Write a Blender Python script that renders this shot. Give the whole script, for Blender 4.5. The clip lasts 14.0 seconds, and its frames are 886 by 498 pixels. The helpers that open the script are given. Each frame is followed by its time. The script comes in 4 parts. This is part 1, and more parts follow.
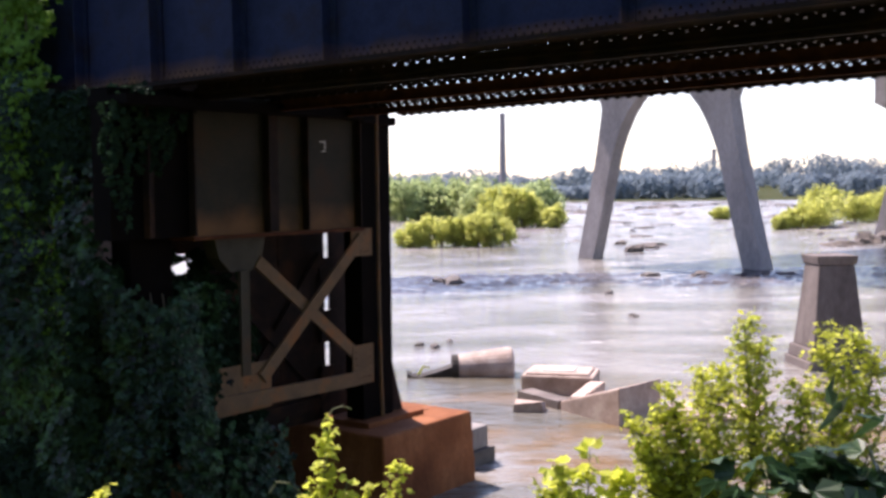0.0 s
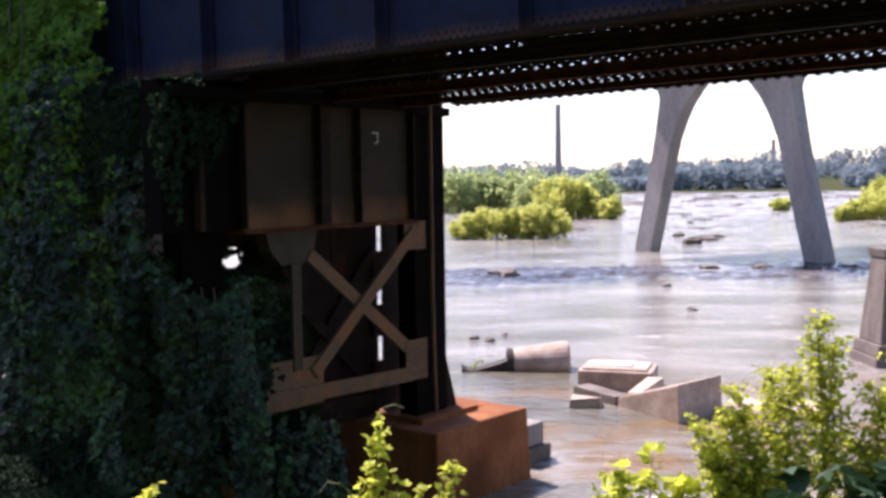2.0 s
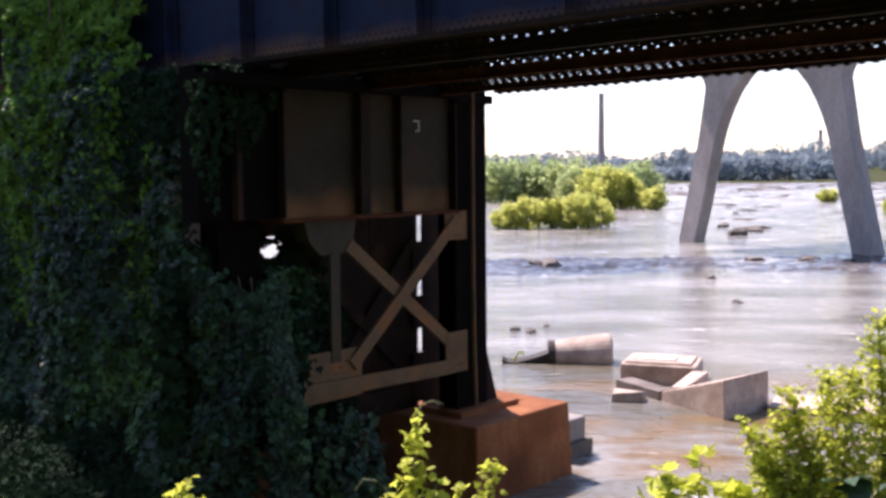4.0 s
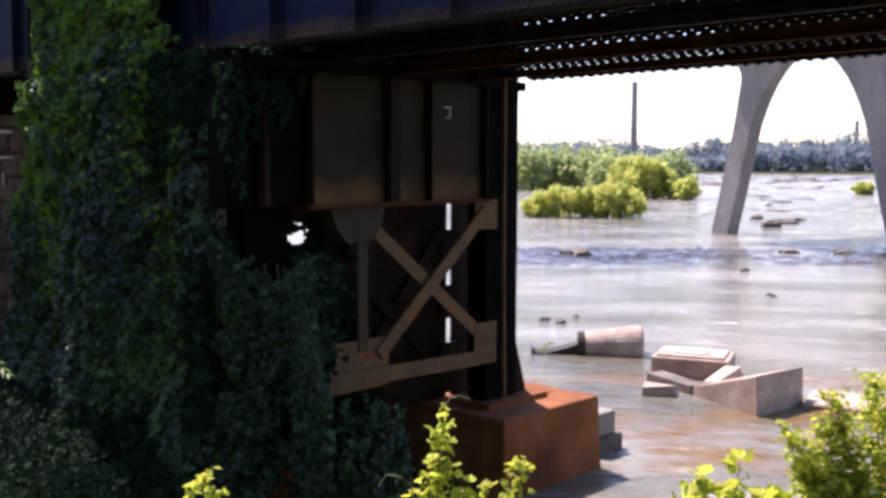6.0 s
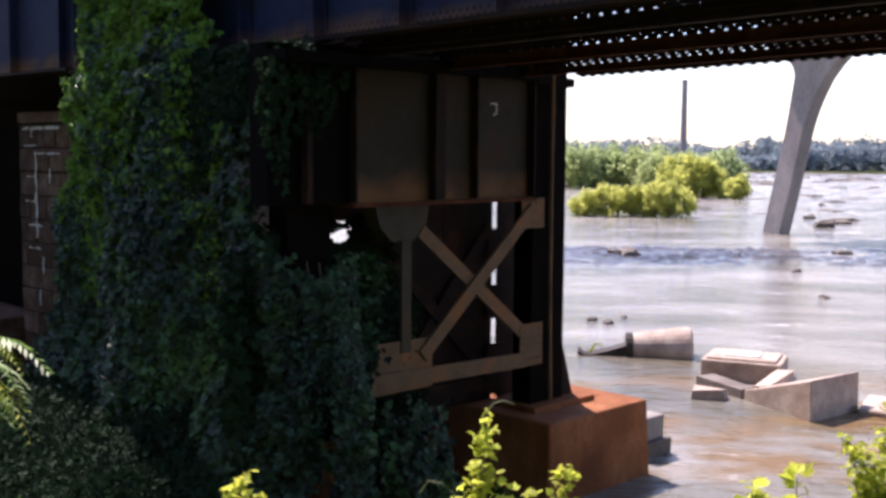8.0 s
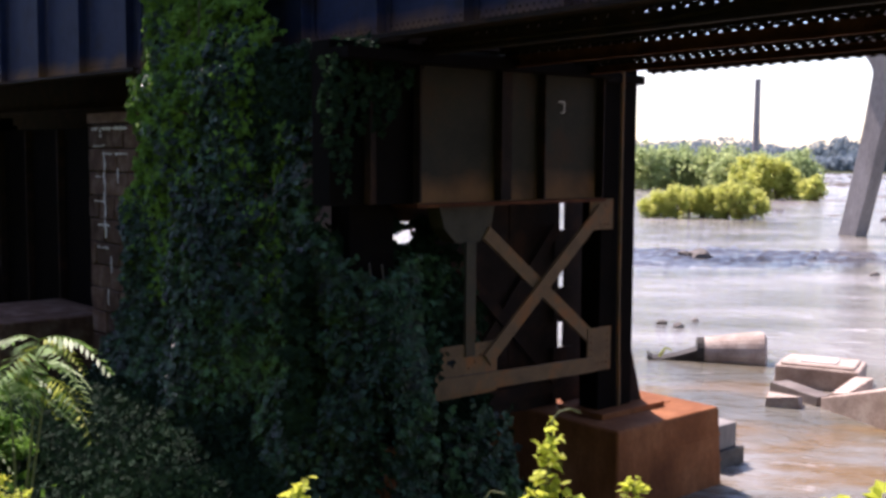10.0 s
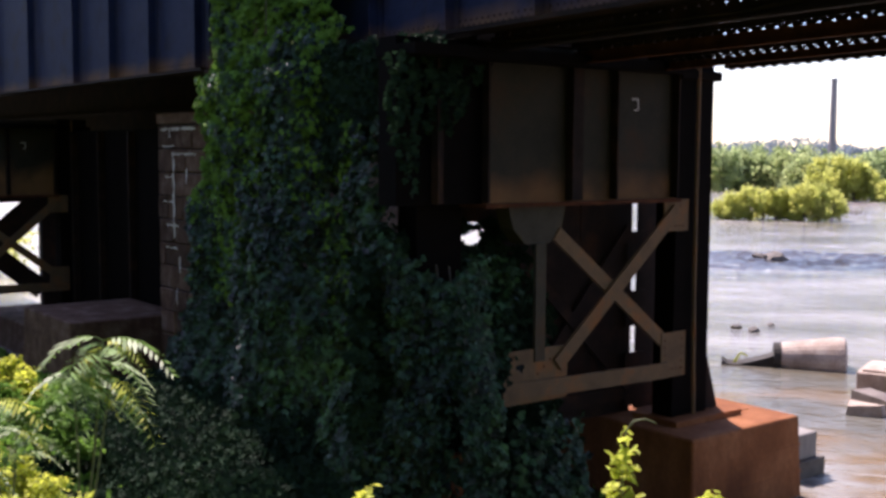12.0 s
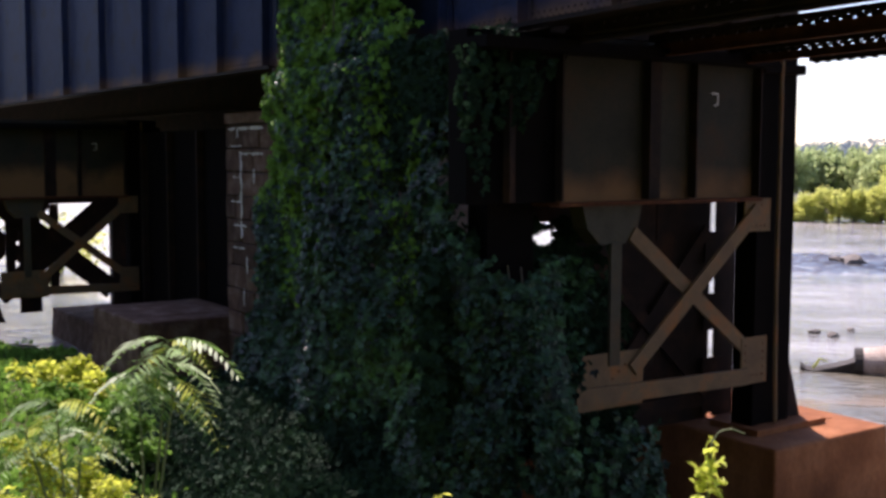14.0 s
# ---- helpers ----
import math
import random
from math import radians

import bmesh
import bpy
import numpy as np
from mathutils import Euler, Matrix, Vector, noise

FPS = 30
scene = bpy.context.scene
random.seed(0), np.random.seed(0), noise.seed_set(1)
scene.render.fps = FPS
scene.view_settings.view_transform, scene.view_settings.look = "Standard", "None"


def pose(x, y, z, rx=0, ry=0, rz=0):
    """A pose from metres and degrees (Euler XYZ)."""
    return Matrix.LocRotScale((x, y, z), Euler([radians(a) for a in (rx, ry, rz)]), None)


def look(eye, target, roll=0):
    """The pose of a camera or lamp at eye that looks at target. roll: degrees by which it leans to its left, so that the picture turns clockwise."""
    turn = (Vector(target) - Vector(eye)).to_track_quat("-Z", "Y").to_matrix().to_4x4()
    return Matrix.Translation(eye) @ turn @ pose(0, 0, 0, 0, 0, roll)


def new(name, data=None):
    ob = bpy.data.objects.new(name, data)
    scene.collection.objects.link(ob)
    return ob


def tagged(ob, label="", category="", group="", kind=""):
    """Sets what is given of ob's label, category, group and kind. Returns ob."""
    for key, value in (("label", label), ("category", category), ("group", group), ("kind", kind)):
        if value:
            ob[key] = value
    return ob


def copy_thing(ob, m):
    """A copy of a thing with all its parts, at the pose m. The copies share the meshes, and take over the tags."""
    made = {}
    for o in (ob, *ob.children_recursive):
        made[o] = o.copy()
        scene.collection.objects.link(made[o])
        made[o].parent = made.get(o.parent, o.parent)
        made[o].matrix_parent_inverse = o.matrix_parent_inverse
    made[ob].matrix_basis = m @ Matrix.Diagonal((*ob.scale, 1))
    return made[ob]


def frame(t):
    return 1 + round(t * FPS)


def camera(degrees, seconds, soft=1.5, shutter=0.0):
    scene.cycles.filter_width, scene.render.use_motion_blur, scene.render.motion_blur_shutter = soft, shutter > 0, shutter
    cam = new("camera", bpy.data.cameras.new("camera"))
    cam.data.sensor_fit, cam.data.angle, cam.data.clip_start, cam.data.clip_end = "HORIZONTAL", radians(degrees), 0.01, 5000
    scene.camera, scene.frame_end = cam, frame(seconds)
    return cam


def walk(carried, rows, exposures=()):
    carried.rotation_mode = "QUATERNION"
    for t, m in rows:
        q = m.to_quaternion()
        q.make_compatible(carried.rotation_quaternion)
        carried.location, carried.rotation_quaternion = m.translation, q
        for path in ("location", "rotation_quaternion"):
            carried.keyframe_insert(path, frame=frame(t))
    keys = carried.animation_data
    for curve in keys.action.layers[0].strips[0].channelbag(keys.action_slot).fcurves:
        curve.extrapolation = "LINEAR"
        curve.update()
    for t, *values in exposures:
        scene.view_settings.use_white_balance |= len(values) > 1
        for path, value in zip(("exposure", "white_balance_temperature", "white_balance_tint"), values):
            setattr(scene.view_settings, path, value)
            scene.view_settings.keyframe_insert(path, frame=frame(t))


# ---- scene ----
cam = camera(44.0, 14.0, soft=3.2)
ROWS = [
    (0.0, -0.000, -0.000, 6.300, 0.00, -3.28, 0.67),
    (0.5, -0.001, 0.110, 6.301, 0.71, -3.39, 0.67),
    (1.0, -0.000, 0.220, 6.301, 1.45, -3.49, 0.72),
    (1.5, 0.000, 0.329, 6.303, 2.16, -3.58, 0.78),
    (2.0, 0.001, 0.437, 6.305, 2.87, -3.68, 0.81),
    (2.5, 0.001, 0.542, 6.306, 3.52, -3.79, 0.80),
    (3.0, -0.003, 0.642, 6.307, 4.11, -3.91, 0.76),
    (5.5, -0.041, 1.113, 6.323, 6.25, -4.78, -0.10),
    (6.0, -0.049, 1.205, 6.324, 6.69, -4.92, -0.26),
    (6.5, -0.055, 1.296, 6.323, 7.18, -5.01, -0.32),
    (7.0, -0.059, 1.391, 6.321, 7.75, -5.04, -0.39),
    (9.5, -0.081, 1.873, 6.300, 11.78, -5.03, -0.42),
    (10.0, -0.088, 1.971, 6.292, 12.72, -5.03, -0.40),
    (10.5, -0.099, 2.070, 6.284, 13.67, -5.03, -0.35),
    (11.0, -0.119, 2.173, 6.276, 14.59, -5.03, -0.31),
    (11.5, -0.149, 2.279, 6.264, 15.46, -5.00, -0.29),
    (12.0, -0.187, 2.388, 6.250, 16.31, -4.97, -0.30),
    (12.5, -0.233, 2.501, 6.234, 17.15, -4.96, -0.25),
    (13.0, -0.285, 2.614, 6.214, 18.01, -4.92, -0.26),
    (13.5, -0.342, 2.729, 6.193, 18.87, -4.90, -0.22),
    (14.0, -0.399, 2.845, 6.171, 19.77, -4.86, -0.16),
]
walk(cam, [(t, pose(x, y, z, 90 + pitch, roll, yaw)) for t, x, y, z, yaw, pitch, roll in ROWS], exposures=((0.0, 1.40, 6650, 31), (14.0, 1.33, 6650, 31)))

# ---- light ----
SUN_EL, SUN_AZ = 57.0, -43.0  # degrees; azimuth clockwise from +y
world = bpy.data.worlds.new("world")
scene.world = world
world.use_nodes = True
wn = world.node_tree
sky = wn.nodes.new("ShaderNodeTexSky")
sky.sky_type = "NISHITA"
sky.sun_disc = False
sky.sun_elevation = radians(SUN_EL)
sky.sun_rotation = radians(SUN_AZ)
sky.dust_density = 0.4
sky.air_density = 1.0
wn.nodes["Background"].inputs["Strength"].default_value = 0.105
wn.links.new(sky.outputs[0], wn.nodes["Background"].inputs["Color"])
sun = new("sun", bpy.data.lights.new("sun", "SUN"))
sun.data.energy = 4.5
sun.data.angle = radians(0.6)
sun.data.color = (1.0, 0.95, 0.86)
sdir = Vector((math.sin(radians(SUN_AZ)) * math.cos(radians(SUN_EL)), math.cos(radians(SUN_AZ)) * math.cos(radians(SUN_EL)), math.sin(radians(SUN_EL))))
sun.matrix_world = look(sdir * 100, (0, 0, 0))


# ---- materials ----
def material(name, colors, scale=4.0, rough=0.8, metal=0.0, bump=0.3, bump_scale=30.0, detail=6.0, vary=0.0, stretch=(1, 1, 1), stops=None, transl=0.0, island=0.0, spec=0.5):
    """A noise-mottled surface: colours along a ramp, a finer grain, and relief."""
    m = bpy.data.materials.new(name)
    m.use_nodes = True
    nt = m.node_tree
    nd, ln = nt.nodes, nt.links
    bs = nd["Principled BSDF"]
    geo = nd.new("ShaderNodeNewGeometry")
    mp = nd.new("ShaderNodeMapping")
    mp.inputs["Scale"].default_value = stretch
    ln.new(geo.outputs["Position"], mp.inputs["Vector"])
    n1 = nd.new("ShaderNodeTexNoise")
    n1.inputs["Scale"].default_value, n1.inputs["Detail"].default_value = scale, detail
    n1.inputs["Roughness"].default_value = 0.62
    ln.new(mp.outputs[0], n1.inputs["Vector"])
    ramp = nd.new("ShaderNodeValToRGB")
    el = ramp.color_ramp.elements
    stops = stops or [0.3 + 0.4 * i / max(1, len(colors) - 1) for i in range(len(colors))]
    while len(el) < len(colors):
        el.new(0.5)
    for e, c, p in zip(el, colors, stops):
        e.position, e.color = p, (*c, 1)
    ln.new(n1.outputs["Fac"], ramp.inputs["Fac"])
    col = ramp.outputs["Color"]
    n2 = nd.new("ShaderNodeTexNoise")
    n2.inputs["Scale"].default_value, n2.inputs["Detail"].default_value = bump_scale, 4.0
    ln.new(mp.outputs[0], n2.inputs["Vector"])
    if vary or island:
        src = nd.new("ShaderNodeObjectInfo").outputs["Random"] if vary else geo.outputs["Random Per Island"]
        hs = nd.new("ShaderNodeHueSaturation")
        amount = vary or island
        mr = nd.new("ShaderNodeMapRange")
        mr.inputs["To Min"].default_value, mr.inputs["To Max"].default_value = 1 - amount, 1 + amount
        ln.new(src, mr.inputs["Value"])
        ln.new(mr.outputs[0], hs.inputs["Value"])
        ln.new(col, hs.inputs["Color"])
        col = hs.outputs["Color"]
    mix = nd.new("ShaderNodeMix")
    mix.data_type, mix.blend_type = "RGBA", "OVERLAY"
    mix.inputs["Factor"].default_value = 0.35
    ln.new(col, mix.inputs["A"])
    ln.new(n2.outputs["Fac"], mix.inputs["B"])
    ln.new(mix.outputs["Result"], bs.inputs["Base Color"])
    bs.inputs["Roughness"].default_value, bs.inputs["Metallic"].default_value = rough, metal
    bs.inputs["Specular IOR Level"].default_value = spec
    if bump:
        bp = nd.new("ShaderNodeBump")
        bp.inputs["Strength"].default_value, bp.inputs["Distance"].default_value = bump, 0.02
        ln.new(n2.outputs["Fac"], bp.inputs["Height"])
        ln.new(bp.outputs[0], bs.inputs["Normal"])
    if transl:
        tr = nd.new("ShaderNodeBsdfTranslucent")
        ln.new(mix.outputs["Result"], tr.inputs["Color"])
        ms = nd.new("ShaderNodeMixShader")
        ms.inputs[0].default_value = transl
        ln.new(bs.outputs[0], ms.inputs[1])
        ln.new(tr.outputs[0], ms.inputs[2])
        ln.new(ms.outputs[0], nd["Material Output"].inputs["Surface"])
    return m


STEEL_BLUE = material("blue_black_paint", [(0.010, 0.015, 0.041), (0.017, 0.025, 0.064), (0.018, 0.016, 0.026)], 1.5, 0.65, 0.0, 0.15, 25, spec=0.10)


def rust_at_foot(m, z0, z1):
    """Rust streaks that creep up the paint from the bottom flange."""
    nd, ln = m.node_tree.nodes, m.node_tree.links
    bs = nd["Principled BSDF"]
    old = bs.inputs["Base Color"].links[0].from_socket
    geo = nd.new("ShaderNodeNewGeometry")
    sep = nd.new("ShaderNodeSeparateXYZ")
    ln.new(geo.outputs["Position"], sep.inputs[0])
    mr = nd.new("ShaderNodeMapRange")
    mr.inputs["From Min"].default_value, mr.inputs["From Max"].default_value = z1, z0
    ln.new(sep.outputs["Z"], mr.inputs["Value"])
    ns = nd.new("ShaderNodeTexNoise")
    ns.inputs["Scale"].default_value, ns.inputs["Detail"].default_value = 1.1, 5.0
    ln.new(geo.outputs["Position"], ns.inputs["Vector"])
    mul = nd.new("ShaderNodeMath")
    mul.operation = "MULTIPLY"
    ln.new(mr.outputs[0], mul.inputs[0])
    ln.new(ns.outputs["Fac"], mul.inputs[1])
    st = nd.new("ShaderNodeMapRange")
    st.inputs["From Min"].default_value, st.inputs["From Max"].default_value = 0.16, 0.5
    ln.new(mul.outputs[0], st.inputs["Value"])
    mix = nd.new("ShaderNodeMix")
    mix.data_type = "RGBA"
    ln.new(st.outputs[0], mix.inputs["Factor"])
    ln.new(old, mix.inputs["A"])
    mix.inputs["B"].default_value = (0.17, 0.085, 0.038, 1)
    ln.new(mix.outputs["Result"], bs.inputs["Base Color"])


rust_at_foot(STEEL_BLUE, 7.95, 8.6)
STEEL_DARK = material("dark_rusty_steel", [(0.010, 0.007, 0.006), (0.018, 0.011, 0.009), (0.04, 0.018, 0.010)], 2.0, 0.8, 0.0, 0.3, 30, spec=0.12)
STEEL_OLIVE = material("olive_grey_paint", [(0.018, 0.0165, 0.0125), (0.027, 0.0235, 0.017), (0.042, 0.023, 0.012)], 1.2, 0.75, 0.0, 0.2, 30, spec=0.12)
STEEL_GREY = material("dull_grey_paint", [(0.035, 0.032, 0.024), (0.05, 0.044, 0.033), (0.07, 0.045, 0.026)], 1.6, 0.75, 0.0, 0.2, 30, spec=0.12)
STEEL_TAN = material("tan_rusty_paint", [(0.095, 0.06, 0.036), (0.135, 0.085, 0.048), (0.22, 0.085, 0.028)], 2.0, 0.75, 0.0, 0.25, 40, spec=0.15)
STEEL_RUST = material("red_rust", [(0.04, 0.013, 0.007), (0.07, 0.022, 0.010), (0.11, 0.042, 0.017)], 3.0, 0.85, 0.0, 0.4, 35, spec=0.12)
PLINTH = material("rust_stained_concrete", [(0.115, 0.038, 0.014), (0.20, 0.07, 0.026), (0.31, 0.13, 0.058)], 0.9, 0.85, 0.0, 0.4, 18, stretch=(1, 1, 0.6), spec=0.2)
CONCRETE = material("weathered_concrete", [(0.15, 0.135, 0.13), (0.21, 0.195, 0.185), (0.28, 0.26, 0.245)], 0.6, 0.85, 0.0, 0.25, 8, stretch=(1, 1, 0.35))
CONCRETE_WARM = material("pinkish_old_concrete", [(0.25, 0.185, 0.15), (0.38, 0.295, 0.245), (0.50, 0.42, 0.36)], 1.6, 0.85, 0.0, 0.5, 14)
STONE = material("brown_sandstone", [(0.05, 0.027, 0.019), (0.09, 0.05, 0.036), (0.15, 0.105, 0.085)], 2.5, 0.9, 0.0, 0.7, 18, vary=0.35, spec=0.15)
PIER_CONCRETE = material("pale_grey_pier_concrete", [(0.19, 0.172, 0.165), (0.26, 0.236, 0.225), (0.33, 0.30, 0.285)], 0.5, 0.85, 0.0, 0.25, 8, stretch=(1, 1, 0.3))
# darker copy of the creeper leaf, with shade put into the colour
SHADE_TINT_LEAF = material("shade_tinted_leaf", [(0.009, 0.022, 0.013), (0.017, 0.038, 0.019)], 0.6, 0.7, 0.0, 0.0, 20, island=0.5, transl=0.25, spec=0.06)
DARK_CONCRETE = material("brown_grey_concrete", [(0.085, 0.07, 0.062), (0.13, 0.11, 0.10), (0.18, 0.155, 0.14)], 1.0, 0.85, 0.0, 0.3, 10, stretch=(1, 1, 0.4), spec=0.25)
BROAD_LEAF = material("broad_dark_leaf", [(0.014, 0.042, 0.022), (0.024, 0.06, 0.026), (0.045, 0.095, 0.03)], 2.0, 0.45, 0.0, 0.0, 20, island=0.35, transl=0.2, spec=0.3)
SAPLING_LEAF = material("bright_feather_leaf", [(0.10, 0.20, 0.055), (0.15, 0.27, 0.07), (0.21, 0.33, 0.10)], 2.0, 0.5, 0.0, 0.0, 20, island=0.35, transl=0.5, spec=0.4)
MORTAR = material("grey_mortar", [(0.04, 0.032, 0.028), (0.075, 0.065, 0.06)], 5.0, 0.95, 0.0, 0.4, 40, spec=0.15)
WHITE_STAIN = material("white_lime_stain", [(0.42, 0.38, 0.35), (0.60, 0.57, 0.54)], 8.0, 0.9, 0.0, 0.2, 40)
WOOD = material("weathered_tie_wood", [(0.05, 0.04, 0.035), (0.09, 0.075, 0.06)], 4.0, 0.9, 0.0, 0.4, 40, vary=0.3)
ROCK = material("river_rock", [(0.045, 0.038, 0.034), (0.09, 0.078, 0.068), (0.15, 0.13, 0.11)], 1.2, 0.8, 0.0, 0.6, 9)
GROUND = material("weedy_bank_soil", [(0.022, 0.034, 0.010), (0.038, 0.05, 0.015), (0.06, 0.036, 0.022)], 0.9, 0.95, 0.0, 0.6, 14, spec=0.1)
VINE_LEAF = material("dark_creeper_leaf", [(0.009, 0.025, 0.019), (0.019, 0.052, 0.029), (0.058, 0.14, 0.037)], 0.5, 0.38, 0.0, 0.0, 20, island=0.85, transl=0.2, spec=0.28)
# near-black that puts the shade under the bridge into the steel
SHADE_BLACK = material("shade_black_steel", [(0.0035, 0.003, 0.003), (0.007, 0.005, 0.0045)], 2.0, 0.9, 0.0, 0.3, 30, spec=0.04)
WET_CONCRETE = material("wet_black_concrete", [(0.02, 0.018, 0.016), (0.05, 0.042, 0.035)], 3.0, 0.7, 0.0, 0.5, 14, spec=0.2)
YOUNG_LEAF = material("yellow_green_leaf", [(0.40, 0.47, 0.05), (0.54, 0.58, 0.08), (0.45, 0.54, 0.10)], 2.0, 0.55, 0.0, 0.0, 20, island=0.3, transl=0.6, spec=0.25)
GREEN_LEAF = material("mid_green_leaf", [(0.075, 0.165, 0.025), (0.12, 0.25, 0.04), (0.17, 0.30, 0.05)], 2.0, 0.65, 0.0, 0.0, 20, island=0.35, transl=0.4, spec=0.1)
BUSH_LEAF = material("sunlit_willow_leaf", [(0.42, 0.47, 0.12), (0.54, 0.56, 0.16), (0.48, 0.53, 0.17)], 0.3, 0.6, 0.0, 0.0, 2, island=0.2, transl=0.7, spec=0.15)
TREE_LEAF = material("island_tree_leaf", [(0.26, 0.35, 0.18), (0.35, 0.43, 0.20), (0.45, 0.50, 0.21)], 0.12, 0.7, 0.0, 0.0, 1, island=0.2, transl=0.68, spec=0.15)
# distance haze is mixed into this bluish, paled leaf colour
HAZE_LEAF = material("haze_tinted_leaf", [(0.17, 0.225, 0.26), (0.22, 0.275, 0.31)], 0.03, 0.95, 0.0, 0.0, 0.5, island=0.06, transl=0.5, spec=0.1)
BARK = material("brown_bark", [(0.08, 0.06, 0.045), (0.14, 0.11, 0.08)], 6.0, 0.9, 0.0, 0.5, 40)
STEM = material("green_stem", [(0.10, 0.13, 0.05), (0.16, 0.17, 0.08)], 6.0, 0.7, 0.0, 0.1, 40)
# far walls carry the haze in their base colour
BRICK_FAR = material("hazy_brick", [(0.30, 0.26, 0.27), (0.36, 0.31, 0.31)], 0.05, 0.9, 0.0, 0.0, 1)
WHITE_FAR = material("hazy_pale_wall", [(0.45, 0.45, 0.48), (0.55, 0.55, 0.57)], 0.05, 0.9, 0.0, 0.0, 1)


def water_material(name, dark, pale, foam=0.0):
    """River water: silty body colour, ripples at three sizes, and foam streaks along the current, whitened far out as
    glitter.
    """
    m = bpy.data.materials.new(name)
    m.use_nodes = True
    nd, ln = m.node_tree.nodes, m.node_tree.links
    bs = nd["Principled BSDF"]
    geo = nd.new("ShaderNodeNewGeometry")

    def field(scale, detail, stretch, turn, rough=0.5):
        mp = nd.new("ShaderNodeMapping")
        mp.inputs["Scale"].default_value = stretch
        mp.inputs["Rotation"].default_value = (0, 0, radians(turn))
        ln.new(geo.outputs["Position"], mp.inputs["Vector"])
        nz = nd.new("ShaderNodeTexNoise")
        nz.inputs["Scale"].default_value, nz.inputs["Detail"].default_value = scale, detail
        nz.inputs["Roughness"].default_value = rough
        ln.new(mp.outputs[0], nz.inputs["Vector"])
        return nz.outputs["Fac"]

    def ranged(value, a, b, lo=0.0, hi=1.0):
        mr = nd.new("ShaderNodeMapRange")
        for nm, v in (("From Min", a), ("From Max", b), ("To Min", lo), ("To Max", hi)):
            mr.inputs[nm].default_value = v
        ln.new(value, mr.inputs["Value"])
        return mr.outputs[0]

    def calc(op, a, b):
        mt = nd.new("ShaderNodeMath")
        mt.operation = op
        for k, v in enumerate((a, b)):
            if isinstance(v, float):
                mt.inputs[k].default_value = v
            else:
                ln.new(v, mt.inputs[k])
        return mt.outputs[0]

    def blend(fac, a, b):
        mx = nd.new("ShaderNodeMix")
        mx.data_type = "RGBA"
        ln.new(fac, mx.inputs["Factor"])
        for nm, v in (("A", a), ("B", b)):
            if isinstance(v, tuple):
                mx.inputs[nm].default_value = (*v, 1)
            else:
                ln.new(v, mx.inputs[nm])
        return mx.outputs["Result"]

    sep = nd.new("ShaderNodeSeparateXYZ")
    ln.new(geo.outputs["Position"], sep.inputs[0])
    col = blend(ranged(field(0.22, 6.0, (0.35, 1.0, 1.0), -12), 0.38, 0.64), dark, pale)
    # the gravel bed shows through the shallows along the near bank
    bed = calc("MULTIPLY", ranged(sep.outputs["Y"], 37.0, 30.0), ranged(field(0.42, 4.0, (0.6, 1.0, 1.0), -20), 0.46, 0.58))
    col = blend(bed, col, (0.17, 0.11, 0.05))
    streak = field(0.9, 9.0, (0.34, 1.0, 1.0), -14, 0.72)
    # white grows with distance: foam, plus far glitter put into the colour
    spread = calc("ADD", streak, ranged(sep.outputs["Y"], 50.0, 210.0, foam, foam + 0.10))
    froth_glitter = ranged(spread, 0.58, 0.80)
    col = blend(froth_glitter, col, (0.74, 0.71, 0.71))
    ln.new(col, bs.inputs["Base Color"])
    ln.new(ranged(froth_glitter, 0.0, 1.0, 0.10, 0.6), bs.inputs["Roughness"])
    bs.inputs["IOR"].default_value = 1.33
    last = None
    for nz, amount, high in ((field(0.7, 3.0, (0.5, 1.0, 1.0), -10), 0.7, 0.30), (field(2.4, 4.0, (0.55, 1.0, 1.0), -16), 1.0, 0.16), (field(7.0, 3.0, (0.7, 1.0, 1.0), 8), 0.7, 0.03)):
        bp = nd.new("ShaderNodeBump")
        bp.inputs["Strength"].default_value, bp.inputs["Distance"].default_value = amount, high
        ln.new(nz, bp.inputs["Height"])
        if last:
            ln.new(last, bp.inputs["Normal"])
        last = bp.outputs[0]
    ln.new(last, bs.inputs["Normal"])
    return m


rust_at_foot(STEEL_OLIVE, 5.4, 6.3)
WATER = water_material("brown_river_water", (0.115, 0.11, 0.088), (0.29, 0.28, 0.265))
RAPID_WATER = water_material("dark_broken_water", (0.04, 0.04, 0.045), (0.12, 0.115, 0.12), -0.09)


# ---- mesh helpers ----
def mesh_ob(name, bm, mat, smooth=False):
    me = bpy.data.meshes.new(name)
    bm.to_mesh(me)
    bm.free()
    me.materials.append(mat)
    if smooth:
        me.polygons.foreach_set("use_smooth", [True] * len(me.polygons))
    return new(name, me)


def part(name, bm, mat, parent, label="", smooth=False):
    ob = mesh_ob(name, bm, mat, smooth)
    ob.parent = parent
    if label:
        ob["label"] = label
    return ob


def thing(name, m, label, category, group="", kind=""):
    """An Empty at the pose m that parents the parts of a thing."""
    ob = new(name)
    ob.matrix_world = m
    return tagged(ob, label, category, group, kind)


